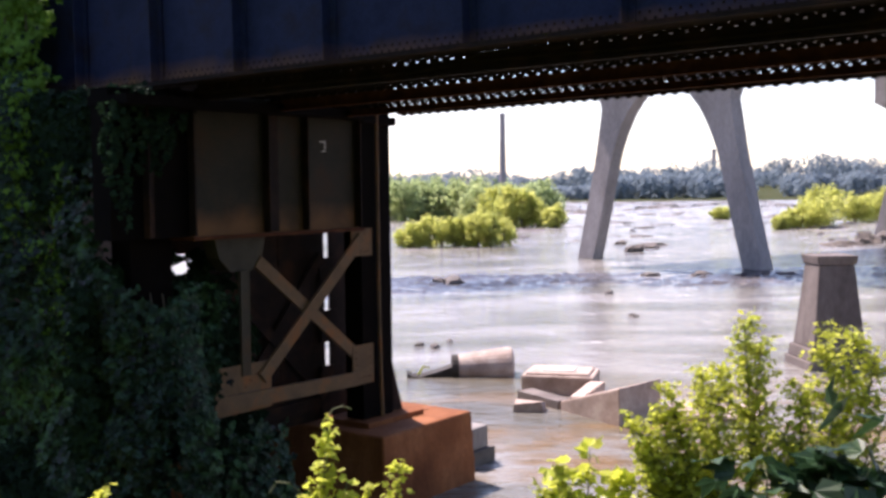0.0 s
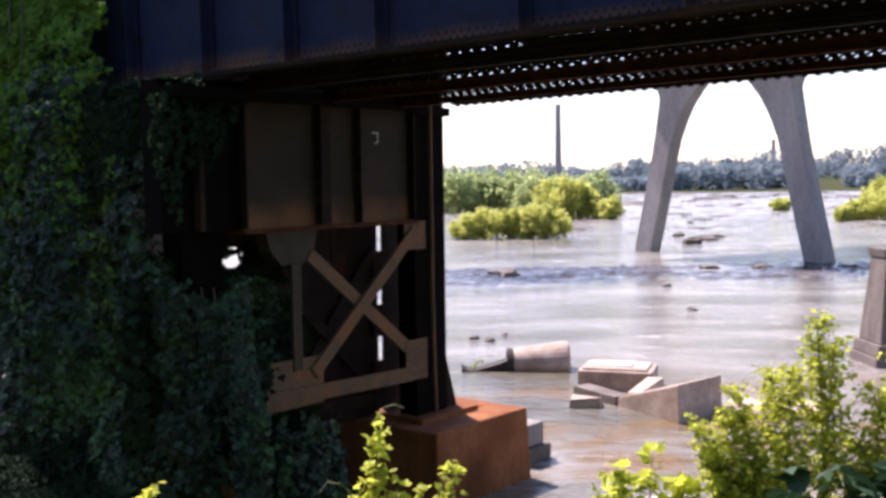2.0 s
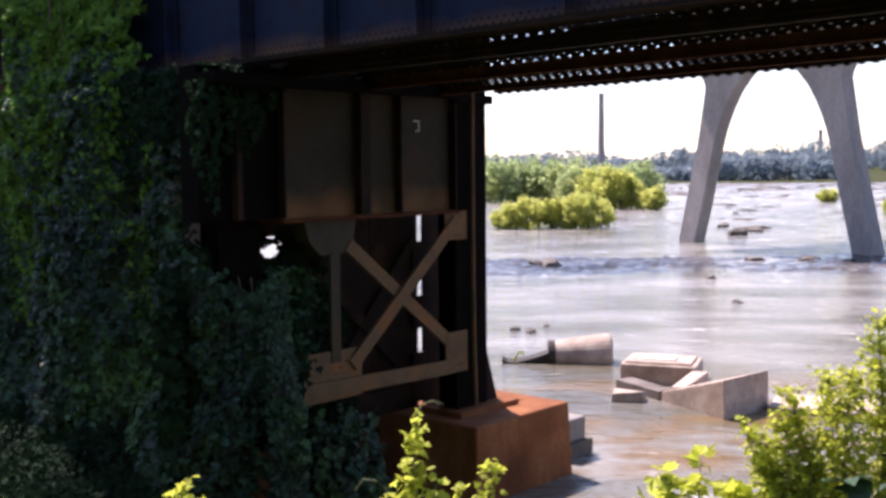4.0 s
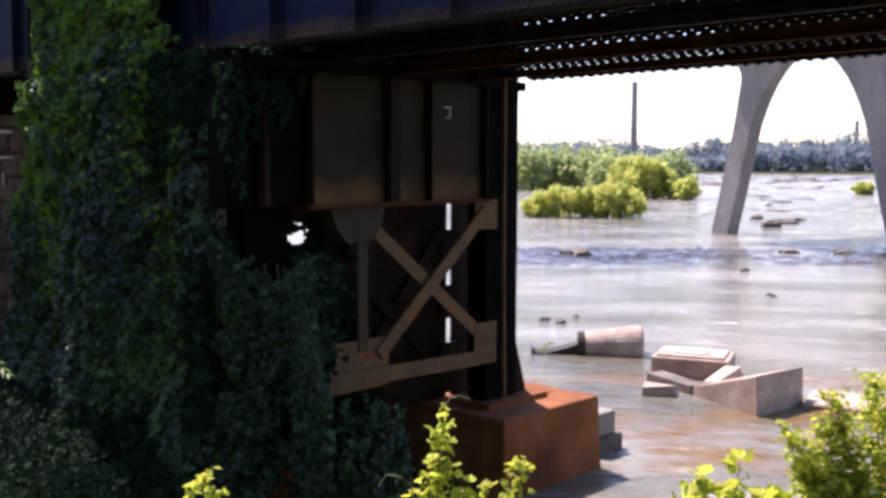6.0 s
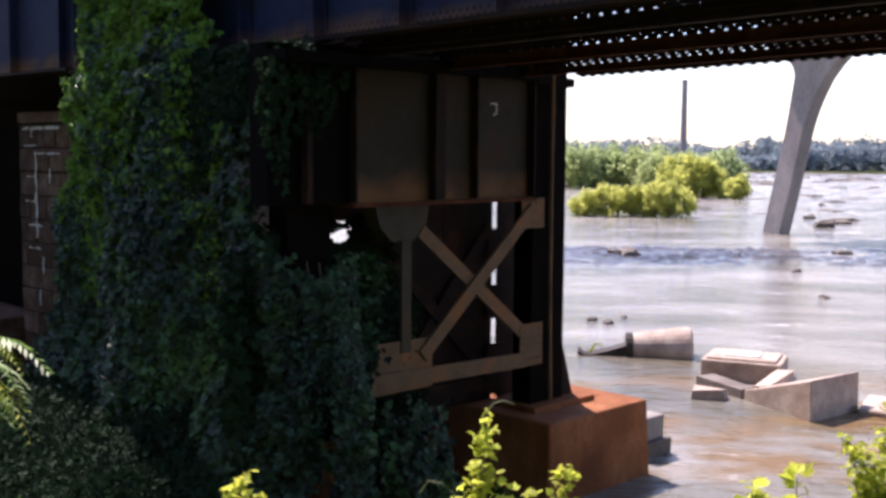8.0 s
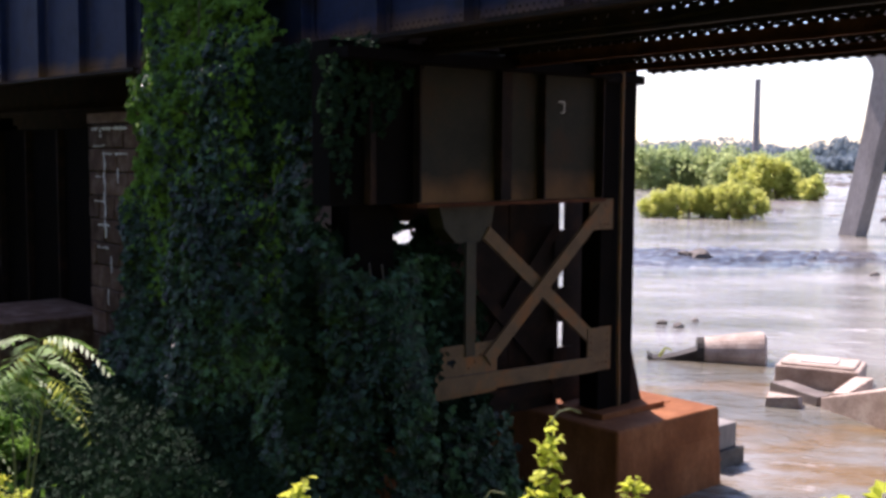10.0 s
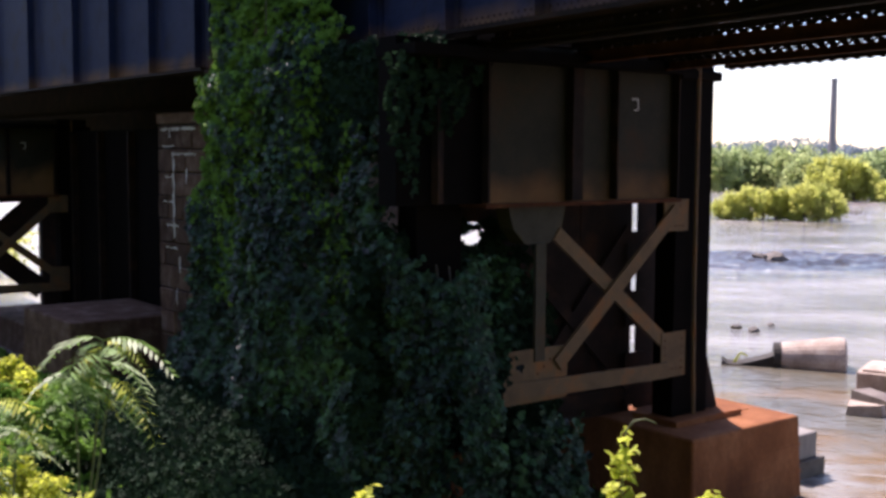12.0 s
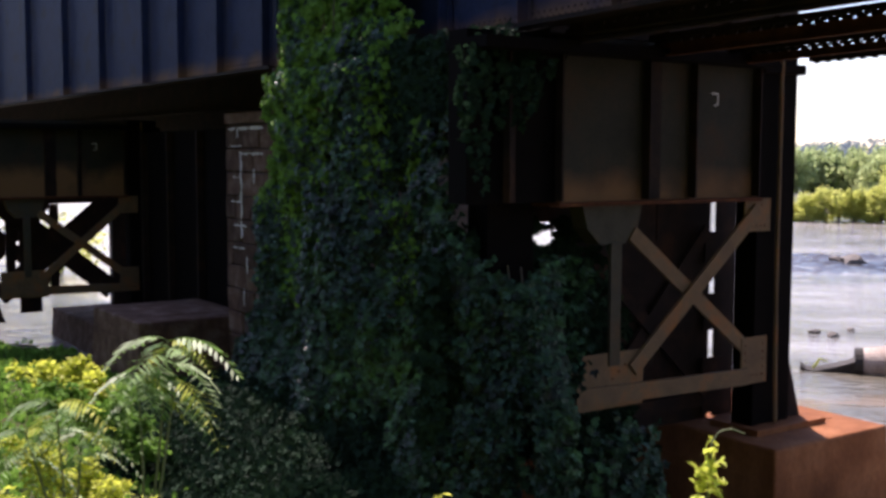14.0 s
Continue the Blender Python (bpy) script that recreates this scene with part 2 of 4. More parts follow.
def add_box(bm, x0, x1, y0, y1, z0, z1, m=None, bevel=0.0):
    vs = [bm.verts.new((x, y, z)) for z in (z0, z1) for x, y in ((x0, y0), (x1, y0), (x1, y1), (x0, y1))]
    fs = [bm.faces.new([vs[i] for i in f]) for f in ((3, 2, 1, 0), (4, 5, 6, 7), (0, 1, 5, 4), (1, 2, 6, 5), (2, 3, 7, 6), (3, 0, 4, 7))]
    if bevel:
        es = list({e for f in fs for e in f.edges})
        r = bmesh.ops.bevel(bm, geom=es, offset=bevel, segments=1, affect="EDGES", profile=0.5)
        vs = list({v for f in r["faces"] for v in f.verts} | {v for v in vs if v.is_valid})
    if m is not None:
        bmesh.ops.transform(bm, matrix=m, verts=vs)
    return vs


def box(*a, **k):
    bm = bmesh.new()
    add_box(bm, *a, **k)
    return bm


def bar(bm, a, b, wide, thick, normal):
    """A flat bar from a to b; wide across in the plane, thick along normal."""
    a, b, nrm = Vector(a), Vector(b), Vector(normal).normalized()
    d = b - a
    x = d.normalized()
    y = nrm.cross(x).normalized()
    m = Matrix((x, y, nrm)).transposed().to_4x4()
    m.translation = a
    return add_box(bm, 0, d.length, -wide / 2, wide / 2, -thick / 2, thick / 2, m)


def tube(bm, pts, r0, r1=None, sides=6):
    r1 = r0 if r1 is None else r1
    rings = []
    pts = [Vector(p) for p in pts]
    for i, p in enumerate(pts):
        d = (pts[min(i + 1, len(pts) - 1)] - pts[max(i - 1, 0)]).normalized()
        u = d.orthogonal().normalized()
        v = d.cross(u)
        r = r0 + (r1 - r0) * i / (len(pts) - 1)
        rings.append([bm.verts.new(p + (u * math.cos(a) + v * math.sin(a)) * r) for a in [2 * math.pi * k / sides for k in range(sides)]])
    for p, q in zip(rings, rings[1:]):
        for k in range(sides):
            bm.faces.new((p[k], p[(k + 1) % sides], q[(k + 1) % sides], q[k]))
    bm.faces.new(rings[0][::-1]), bm.faces.new(rings[-1])


def prism(bm, outline, y0, y1):
    """Outline in x, z drawn out along y."""
    a = [bm.verts.new((x, y0, z)) for x, z in outline]
    b = [bm.verts.new((x, y1, z)) for x, z in outline]
    k = len(a)
    bm.faces.new(a), bm.faces.new(b[::-1])
    for i in range(k):
        bm.faces.new((a[i], b[i], b[(i + 1) % k], a[(i + 1) % k]))


def leaves_mesh(name, places, normals, sizes, rng, shape="oval", droop=0.5):
    """One mesh of many small folded leaves."""
    n = len(places)
    places, normals, sizes = np.asarray(places, float), np.asarray(normals, float), np.asarray(sizes, float)
    normals = normals + rng.normal(0, 0.45, (n, 3))
    normals /= np.linalg.norm(normals, axis=1)[:, None] + 1e-9
    t = rng.normal(0, 1, (n, 3))
    t[:, 2] -= droop * 2
    t -= normals * (t * normals).sum(1)[:, None]
    t /= np.linalg.norm(t, axis=1)[:, None] + 1e-9
    s = np.cross(normals, t)
    if shape == "oval":
        uv = ((0, 0, 0), (0.45, 0.36, 0.10), (1, 0, -0.06), (0.45, -0.36, 0.10))
        faces = ((0, 1, 2), (0, 2, 3))
    else:  # lobed creeper or grape leaf
        uv = ((0, 0, 0), (0.05, 0.42, 0.06), (0.5, 0.5, 0.02), (0.55, 0.22, 0.08), (1, 0, -0.08), (0.55, -0.22, 0.08), (0.5, -0.5, 0.02), (0.05, -0.42, 0.06))
        faces = ((0, 1, 2, 3), (0, 3, 4), (0, 4, 5), (0, 5, 6, 7))
    k = len(uv)
    vs = np.concatenate([(places + sizes[:, None] * (t * u + s * v + normals * w))[:, None, :] for u, v, w in uv], 1).reshape(-1, 3)
    fs = [tuple(i * k + j for j in f) for i in range(n) for f in faces]
    me = bpy.data.meshes.new(name)
    me.from_pydata(vs.tolist(), [], fs)
    me.update()
    return me


def leaf_ob(name, parent, mat, *a, **k):
    me = leaves_mesh(name, *a, **k)
    me.materials.append(mat)
    ob = new(name, me)
    ob.parent = parent
    return ob


def crown_points(rng, centre, radii, n, clumps=14, spread=0.36):
    """Points on clumps that make up an uneven crown, with outward normals."""
    c = np.asarray(centre, float)
    r = np.asarray(radii, float)
    d = rng.normal(0, 1, (clumps, 3))
    d /= np.linalg.norm(d, axis=1)[:, None]
    cc = c + d * r * rng.uniform(0.35, 0.95, (clumps, 1))
    which = rng.integers(0, clumps, n)
    q = rng.normal(0, 1, (n, 3))
    q /= np.linalg.norm(q, axis=1)[:, None]
    rad = spread * r * rng.uniform(0.7, 1.25, (clumps, 1))[which]
    p = cc[which] + q * rad * rng.uniform(0.25, 1.3, (n, 1))
    return p, q + np.array((0, 0, 0.4))


# The railway bridge's own frame: x along it towards the near bank, y across it, away from the path.
BRIDGE = pose(7.112, 9.789, 0, 0, 0, -36)


def at_bridge(x, y, z):
    return BRIDGE @ Matrix.Translation((x, y, z))

# ---- ground and river ----
def smooth(a, b, v):
    v = np.clip((v - a) / (b - a), 0, 1)
    return v * v * (3 - 2 * v)


def ground_z(x, y):
    """Bank height: a shelf where the path runs, falling to the river beyond the bridge; an unseen rise behind it is
    added to block sky light.
    """
    u = 0.809 * (x - 7.112) - 0.588 * (y - 9.789)
    w = 0.588 * (x - 7.112) + 0.809 * (y - 9.789)
    shore = 5.0 - 0.27 * np.maximum(-u - 17, 0) * (u > -60) - 11.6 * (u <= -60) + 1.2 * np.sin(u * 0.21) + 0.5 * np.sin(u * 0.63)
    f = (shore - w)
    z = -1.6 + 1.6 * smooth(-6, 0, f) + 0.12 * smooth(0, 1.2, f) + 0.5 * smooth(0, 5, f) + 3.95 * smooth(5.2, 9.0, -w - 0.3 * np.maximum(-u - 6, 0)) + 14.0 * smooth(16, 40, -w)
    bump = 0.08 * np.sin(x * 1.7 + y * 0.6) * np.sin(y * 1.3 - x * 0.4)
    far = smooth(330, 430, np.hypot(x, y)) * (y > 0)
    return z + bump * (f > -2) + far * (1.9 + 10 * smooth(430, 1100, np.hypot(x, y)))


def build_ground():
    rs = np.concatenate([np.linspace(0, 60, 61)[1:], np.geomspace(62, 4500, 60)])
    na = 180
    ang = np.linspace(0, 2 * np.pi, na, endpoint=False)
    vs = [(0, 0, float(ground_z(np.array(0.0), np.array(0.0))))]
    for r in rs:
        x, y = r * np.sin(ang), r * np.cos(ang)
        vs += list(zip(x.tolist(), y.tolist(), ground_z(x, y).tolist()))
    fs = [(0, 1 + (k + 1) % na, 1 + k) for k in range(na)]
    for i in range(len(rs) - 1):
        a, b = 1 + i * na, 1 + (i + 1) * na
        fs += [(a + k, a + (k + 1) % na, b + (k + 1) % na, b + k) for k in range(na)]
    me = bpy.data.meshes.new("ground")
    me.from_pydata(vs, [], fs)
    me.polygons.foreach_set("use_smooth", [True] * len(me.polygons))
    me.materials.append(GROUND)
    tagged(new("ground", me), "grassy river bank falling to the water", "ground", kind="structure")
    bm = bmesh.new()
    c = [bm.verts.new(p) for p in ((-900, -60, 0), (900, -60, 0), (900, 900, 0), (-900, 900, 0))]
    bm.faces.new(c)
    tagged(mesh_ob("water", bm, WATER), "wide shallow brown river with ripples", "river", kind="structure")


build_ground()


# ---- railway bridge ----
def rivet(bm, x, y, z, r=0.022, axis="y"):
    """A low six-sided rivet head standing out towards -y, or +x."""
    ring = []
    for k in range(6):
        c, d = r * math.cos(k * math.pi / 3), r * math.sin(k * math.pi / 3)
        ring.append(bm.verts.new((x + c, y, z + d) if axis == "y" else (x, y + c, z + d)))
    tip = bm.verts.new((x, y - r * 0.7, z) if axis == "y" else (x + r * 0.7, y, z))
    for k in range(6):
        a, b = ring[k], ring[(k + 1) % 6]
        bm.faces.new((a, b, tip) if axis == "y" else (b, tip, a))


def tilted(u, w, z, rise):
    """A pose in the bridge's frame whose x axis climbs by rise per metre."""
    return at_bridge(u, w, z) @ pose(0, 0, 0, 0, -math.degrees(math.atan(rise)), 0)


def girder_span(u0, u1, z, rise, stiffeners, label, high=2.7):
    """Near plate girder: web, flanges, angle, upright stiffeners and rivets."""
    mid = -14.0
    g = thing("plate_girder", tilted(mid, 0, z, rise), label, "bridge girder", "bridge girders")
    a, b = u0 - mid, u1 - mid
    part("web", box(a, b, 0.0, 0.03, 0.02, high), STEEL_BLUE, g)
    part("bottom_flange", box(a, b, -0.24, 0.2, -0.045, 0.02), STEEL_DARK, g, "dark rusty bottom flange")
    part("flange_angle", box(a, b, -0.03, -0.002, 0.021, 0.2), STEEL_BLUE, g)
    part("top_flange", box(a, b, -0.2, 0.25, high + 0.001, high + 0.08), STEEL_DARK, g)
    for u in stiffeners:
        bm = bmesh.new()
        x = u - mid
        add_box(bm, x - 0.012, x + 0.012, -0.22, -0.031, 0.022, high - 0.01)
        add_box(bm, x + 0.013, x + 0.11, -0.045, -0.031, 0.022, high - 0.01)
        for k in range(18):
            rivet(bm, x + 0.06, -0.046, 0.1 + k * 0.14)
        part("stiffener", bm, STEEL_BLUE, g)
    bm = bmesh.new()
    lo, hi = max(a, -12), min(b, 14)
    for k in range(int((hi - lo) / 0.13)):
        rivet(bm, lo + 0.06 + k * 0.13, -0.031, 0.07)
        rivet(bm, lo + 0.12 + k * 0.13, -0.031, 0.15)
    if hi > lo:
        tagged(part("rivets", bm, STEEL_DARK, g), kind="stuff")
    return g


girder_span(-22.6, 30, 8.055, 0.0160, [-22.4, -19.8, -18.2, -16.55, -14.55, -12.6, -10.75, -8.3, -6.0, -3.6, -1.2, 1.2, 3.6, 6.0, 8.4], "dark blue-black riveted plate girder with stiffeners")
girder_span(-120, -22.75, 7.95, -0.004, [-23.1, -25.5, -27.9, -30.46, -34.16, -37.95, -42.56, -47.8, -53, -58, -63], "dark blue plate girder with closely set stiffeners", 4.6)

# Deck over the girders; far girder and diaphragm are added to block the sky.
deck = thing("bridge_deck", at_bridge(0, 0, 10.85), "dark timber railway deck on steel girders", "bridge deck")
part("decking", box(-130, 30, 0.05, 5.5, 0.3, 0.5), WOOD, deck)
for k in range(110):
    part("tie", box(-60 + k * 0.8, -59.72 + k * 0.8, 0.05, 5.45, 0.02, 0.298), WOOD, deck)
far_girder = thing("far_plate_girder", at_bridge(0, 4.6, 0), "added dark girder blocking sky on the far side", "bridge girder", "bridge girders")
part("web", box(-130, -14.75, -0.02, 0.02, 7.7, 10.8), STEEL_DARK, far_girder)
part("lower_web", box(-130, -26, -0.02, 0.02, 6.9, 7.618), STEEL_DARK, far_girder)
part("bottom_flange", box(-130, -14.75, -0.2, 0.2, 7.62, 7.699), STEEL_DARK, far_girder)
diaphragm = thing("diaphragm", at_bridge(-14.45, 0, 0), "added dark plate blocking sky over the bent", "steel plate")
part("plate", box(-0.02, 0.02, 0.3, 5.85, 7.96, 10.8), STEEL_DARK, diaphragm)
for w in (1.2, 2.6, 4.0, 5.2):
    part("stiffener", box(0.021, 0.15, w, w + 0.02, 7.96, 10.8), STEEL_DARK, diaphragm)


def laced_beam(w, z10, depth, slot, rise, mat, label, squares=False):
    """A shallow beam with an open laced slot along its top; z10 is the slot's middle ten metres out."""
    g = thing("laced_beam", tilted(-10, w, z10, rise), label, "bridge beam", "laced beams under the deck")
    part("web", box(-4.2, 40, -0.012, 0.012, -slot / 2 - depth, -slot / 2), mat, g)
    part("lower_angle", box(-4.2, 40, -0.11, -0.013, -slot / 2 - depth - 0.015, -slot / 2 - depth + 0.015), mat, g)
    part("upper_angle", box(-4.2, 40, -0.05, 0.05, slot / 2, slot / 2 + 0.075), STEEL_DARK, g)
    bm = bmesh.new()
    step = slot * 3.0
    x = -4.1
    while x < 22:
        if squares:
            bar(bm, (x, 0, -slot / 2), (x, 0, slot / 2), 0.09, 0.02, (0, 1, 0))
            bar(bm, (x, 0, -slot / 2), (x + step, 0, slot / 2), 0.04, 0.02, (0, 1, 0))
        else:
            bar(bm, (x, 0, -slot / 2), (x + step * 0.5, 0, slot / 2), 0.07, 0.02, (0, 1, 0))
            bar(bm, (x + step * 0.5, 0.025, slot / 2), (x + step, 0.025, -slot / 2), 0.085, 0.02, (0, 1, 0))
        x += step
    part("lacing", bm, STEEL_DARK, g)
    return g


laced_beam(0.4, 8.075, 0.22, 0.068, 0.0158, STEEL_DARK, "dark laced steel beam behind the girder")
laced_beam(2.1, 7.96, 0.19, 0.07, 0.0165, STEEL_RUST, "rusty laced steel beam under the deck")
laced_beam(3.9, 7.87, 0.12, 0.062, 0.0175, STEEL_RUST, "rusty laced steel beam under the deck", True)
edge = thing("edge_beam", tilted(-10, 5.7, 7.83, 0.0155), "dark steel edge beam with bolt ends", "bridge beam", "laced beams under the deck")
part("angle", box(-4.0, 40, -0.1, 0.1, 0.0, 0.12), STEEL_DARK, edge)
bm = bmesh.new()
for k in range(110):
    add_box(bm, -3.9 + k * 0.22, -3.82 + k * 0.22, -0.09, -0.03, -0.035, -0.001)
tagged(part("bolt_ends", bm, STEEL_DARK, edge), kind="stuff")
pipe = thing("cable_conduit", tilted(-10, 0.3, 8.0, 0.012), "grey conduit sagging under the girder", "conduit")
bm = bmesh.new()
tube(bm, [(-6, 0, -0.02), (-3, 0, -0.10), (0.4, 0, -0.10), (1.2, 0, -0.05), (1.6, 0, 0.06), (3, 0, 0.06)], 0.025)
part("tube", bm, STEEL_DARK, pipe)
bm = bmesh.new()
tube(bm, [(1.5, 0.02, -0.02), (4.0, 0.02, -0.08), (6.6, 0.02, -0.06), (7.6, 0.02, 0.06), (9, 0.02, 0.08)], 0.02)
part("tube", bm, STEEL_DARK, pipe)


def bent(u, label, w_shift=0.0, z_shift=0.0):
    """Cross frame: deep plate cap girder, two posts, a braced panel with gussets."""
    b = thing("steel_bent", at_bridge(u, w_shift, z_shift), label, "bridge pier", "steel bents")
    # camera-side face at x = 0, body behind it (-x)
    part("cap_girder", box(-0.5, 0, 0.3, 4.62, 5.5, 7.9), STEEL_OLIVE, b, "olive-grey riveted cap girder")
    # end panel coloured black in place of the dim void beside the creeper
    part("cap_end", box(-0.5, -0.06, -1.3, 0.298, 5.5, 7.9), SHADE_BLACK, b, "end panel blackened to stand for shade")
    # plate added to darken the top of the cap
    part("cap_shade_flange", box(-0.55, 0.42, -1.32, 4.6, 7.62, 7.78), SHADE_BLACK, b, "added black flange plate shading the cap")
    # stiffeners; their wide dark legs paint in the shadowed recesses between panels
    for w, wd in ((-0.72, 0.2), (0.22, 0.15), (1.96, 0.36), (2.97, 0.14), (4.47, 0.15)):
        bm = bmesh.new()
        add_box(bm, 0.003, 0.16, w, w + 0.03, 5.52, 7.61)
        add_box(bm, 0.003, 0.03, w + 0.031, w + wd, 5.52, 7.61)
        part("stiffener", bm, STEEL_DARK, b)
    part("cap_flange", box(-0.55, 0.14, 0.2, 4.6, 5.44, 5.497), STEEL_RUST, b)
    bm = bmesh.new()
    add_box(bm, 0.003, 0.008, 3.46, 3.62, 7.16, 7.185)
    add_box(bm, 0.003, 0.008, 3.6, 3.62, 7.0, 7.16)
    add_box(bm, 0.003, 0.008, 3.52, 3.6, 6.98, 7.0)
    part("chalk_mark", bm, WHITE_STAIN, b, "small white painted mark")
    bm = bmesh.new()
    prism(bm, [(0.75, 5.437), (1.95, 5.437), (1.87, 5.1), (1.62, 4.85), (1.1, 4.85), (0.85, 5.1)], -0.3, 0.02)
    bmesh.ops.transform(bm, matrix=Matrix(((0, 1, 0, 0), (1, 0, 0, 0), (0, 0, 1, 0), (0, 0, 0, 1))), verts=bm.verts)
    bmesh.ops.recalc_face_normals(bm, faces=bm.faces)
    part("bracket", bm, STEEL_GREY, b, "dull grey plate bracket")
    for w0, w1 in ((4.64, 5.58), (-0.6, 0.25)):
        # post black carries the under-deck shade in its colour
        p = part("post", box(-0.45 if w0 > 0 else -1.0, 0.0 if w0 > 0 else -0.51, w0, w1, 1.605, 7.95), SHADE_BLACK, b, "plate post blackened as if in shade")
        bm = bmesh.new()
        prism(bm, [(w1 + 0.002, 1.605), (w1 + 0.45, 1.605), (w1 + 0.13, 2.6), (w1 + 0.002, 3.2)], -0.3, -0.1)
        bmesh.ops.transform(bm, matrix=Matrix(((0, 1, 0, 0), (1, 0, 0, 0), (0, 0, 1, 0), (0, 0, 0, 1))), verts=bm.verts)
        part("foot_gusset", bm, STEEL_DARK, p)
        part("capital", box(-0.5, 0.12, w0 - 0.05, w1 + 0.1, 7.55, 7.72, bevel=0.02), SHADE_BLACK, p)
        part("base_plate", box(-0.75, 0.3, w0 - 0.2, w1 + 0.65, 1.5, 1.6) if w0 > 0 else box(-1.1, -0.4, w0 - 0.1, w1 + 0.1, 1.5, 1.6), PLINTH, p)
    for z0, z1 in ((4.93, 5.48), (2.36, 3.15)):
        part("gusset_plate", box(0.03, 0.06, 4.27, 4.9, z0, z1), STEEL_TAN, b)
    part("gusset_plate", box(0.03, 0.06, 0.55, 2.0, 2.35, 3.2), STEEL_TAN, b)
    bm = bmesh.new()
    for k in range(5):
        for c, d in ((4.36 + k * 0.1, 5.02), (4.36 + k * 0.08, 5.05 + k * 0.08), (4.36 + k * 0.1, 2.5), (4.36, 2.5 + k * 0.13), (4.8, 2.5 + k * 0.13), (0.9 + k * 0.2, 2.45), (1.1 + k * 0.13, 2.6 + k * 0.1)):
            rivet(bm, 0.061, c, d, 0.022, "x")
    tagged(part("rivets", bm, STEEL_RUST, b), kind="stuff")
    bm = bmesh.new()
    bar(bm, (0.09, 1.75, 2.9), (0.09, 4.55, 5.3), 0.24, 0.05, (1, 0, 0))
    part("diagonal_brace", bm, STEEL_TAN, b)
    bm = bmesh.new()
    bar(bm, (0.02, 1.75, 5.0), (0.02, 4.5, 2.9), 0.24, 0.05, (1, 0, 0))
    part("diagonal_brace", bm, STEEL_TAN, b)
    bm = bmesh.new()
    bar(bm, (0.09, 0.6, 2.58), (0.09, 4.4, 2.5), 0.27, 0.05, (1, 0, 0))
    part("bottom_strut", bm, STEEL_TAN, b)
    part("hanger", box(0.03, 0.09, 1.27, 1.48, 3.0, 4.86), STEEL_GREY, b, "dull grey upright hanger")
    bm = bmesh.new()
    tube(bm, [(0.1, 5.05, 7.9), (0.1, 5.05, 4), (0.1, 5.08, 2.6), (0.1, 5.12, 1.62)], 0.035)
    part("conduit", bm, STEEL_TAN, b)
    return b


front_bent = bent(-14.2, "olive and rust-brown steel bent with cross bracing")


def plinth(u0, u1, w0, w1, top, label, mat=PLINTH):
    g = thing("concrete_plinth", at_bridge((u0 + u1) / 2, (w0 + w1) / 2, 0), label, "concrete plinth", "pier plinths")
    a, c = (u1 - u0) / 2, (w1 - w0) / 2
    bm = bmesh.new()
    lo = [bm.verts.new((sx * (a + 0.12), sy * (c + 0.12), -1.5)) for sx, sy in ((-1, -1), (1, -1), (1, 1), (-1, 1))]
    hi = [bm.verts.new((sx * a, sy * c, top)) for sx, sy in ((-1, -1), (1, -1), (1, 1), (-1, 1))]
    bm.faces.new(lo[::-1]), bm.faces.new(hi)
    for i in range(4):
        j = (i + 1) % 4
        bm.faces.new((lo[i], lo[j], hi[j], hi[i]))
    bmesh.ops.bevel(bm, geom=list(bm.edges), offset=0.05, segments=2, affect="EDGES", profile=0.5)
    part("block", bm, mat, g)
    part("bearing_course", box(-a * 0.55, a * 0.55, -c * 0.55, c * 0.75, top - 0.02, top + 0.012, bevel=0.005), mat, g)
    for k in range(3):
        z = top - 0.55 - 0.5 * k
        grow = 0.12 * (top - z) / (top + 1.5) + 0.006
        part("form_line", box(-a - grow, a + grow, -c - grow, c + grow, z, z + 0.02), mat, g)
    return g


plinth(-17.0, -13.2, 4.02, 7.02, 1.5, "rust-stained concrete plinth under the steel post")
plinth(-15.5, -14.4, -0.75, 0.35, 1.5, "rust-stained concrete plinth wrapped in creeper")

# ---- road bridge on arched piers ----
def arched_pier(m):
    g = thing("arched_pier", m, "grey concrete pier with two inclined legs forming an arch", "bridge pier", "arched road bridge piers")
    zs = np.concatenate([np.linspace(-1.0, 12.0, 14), np.linspace(12.4, 15.0, 8)])
    for sgn in (-1, 1):
        out = [(sgn * (float(np.interp(z, (-1, 0, 4.3, 8.5, 12.4), (10.0, 9.75, 8.6, 7.5, 6.75))) + (0.42 * (z - 12.4) ** 2 if z > 12.4 else 0)), z) for z in zs]
        inn = [(sgn * float(np.interp(z, (-1, 0, 4.1, 7.4, 9.0, 10.5, 11.9, 13.05, 13.9, 14.4, 14.7), (8.2, 7.93, 6.75, 5.92, 5.42, 4.75, 3.9, 2.85, 1.8, 0.9, 0.02))), z) for z in zs][::-1]
        bm = bmesh.new()
        prism(bm, (out + inn)[:: sgn], -0.6, 0.6)
        bmesh.ops.recalc_face_normals(bm, faces=bm.faces)
        part("leg", bm, PIER_CONCRETE, g)
        part("footing", box(sgn * 8.9 - 1.3, sgn * 8.9 + 1.3, -1.0, 1.0, -1.5, -0.15, bevel=0.05), CONCRETE, g)
    part("crosshead", box(-9.6, 9.6, -0.9, 0.9, 15.003, 19.6), PIER_CONCRETE, g)
    return g


ANG = math.degrees(math.atan2(-0.818, 0.575))
pier_a = arched_pier(pose(17.6, 86.25, 0, 0, 0, ANG))
copy_thing(pier_a, pose(55, 117, 0, 0, 0, ANG))
rd = thing("road_deck", pose(17.6, 86.25, 19.6, 0, 0, ANG), "grey concrete road bridge deck", "bridge deck")
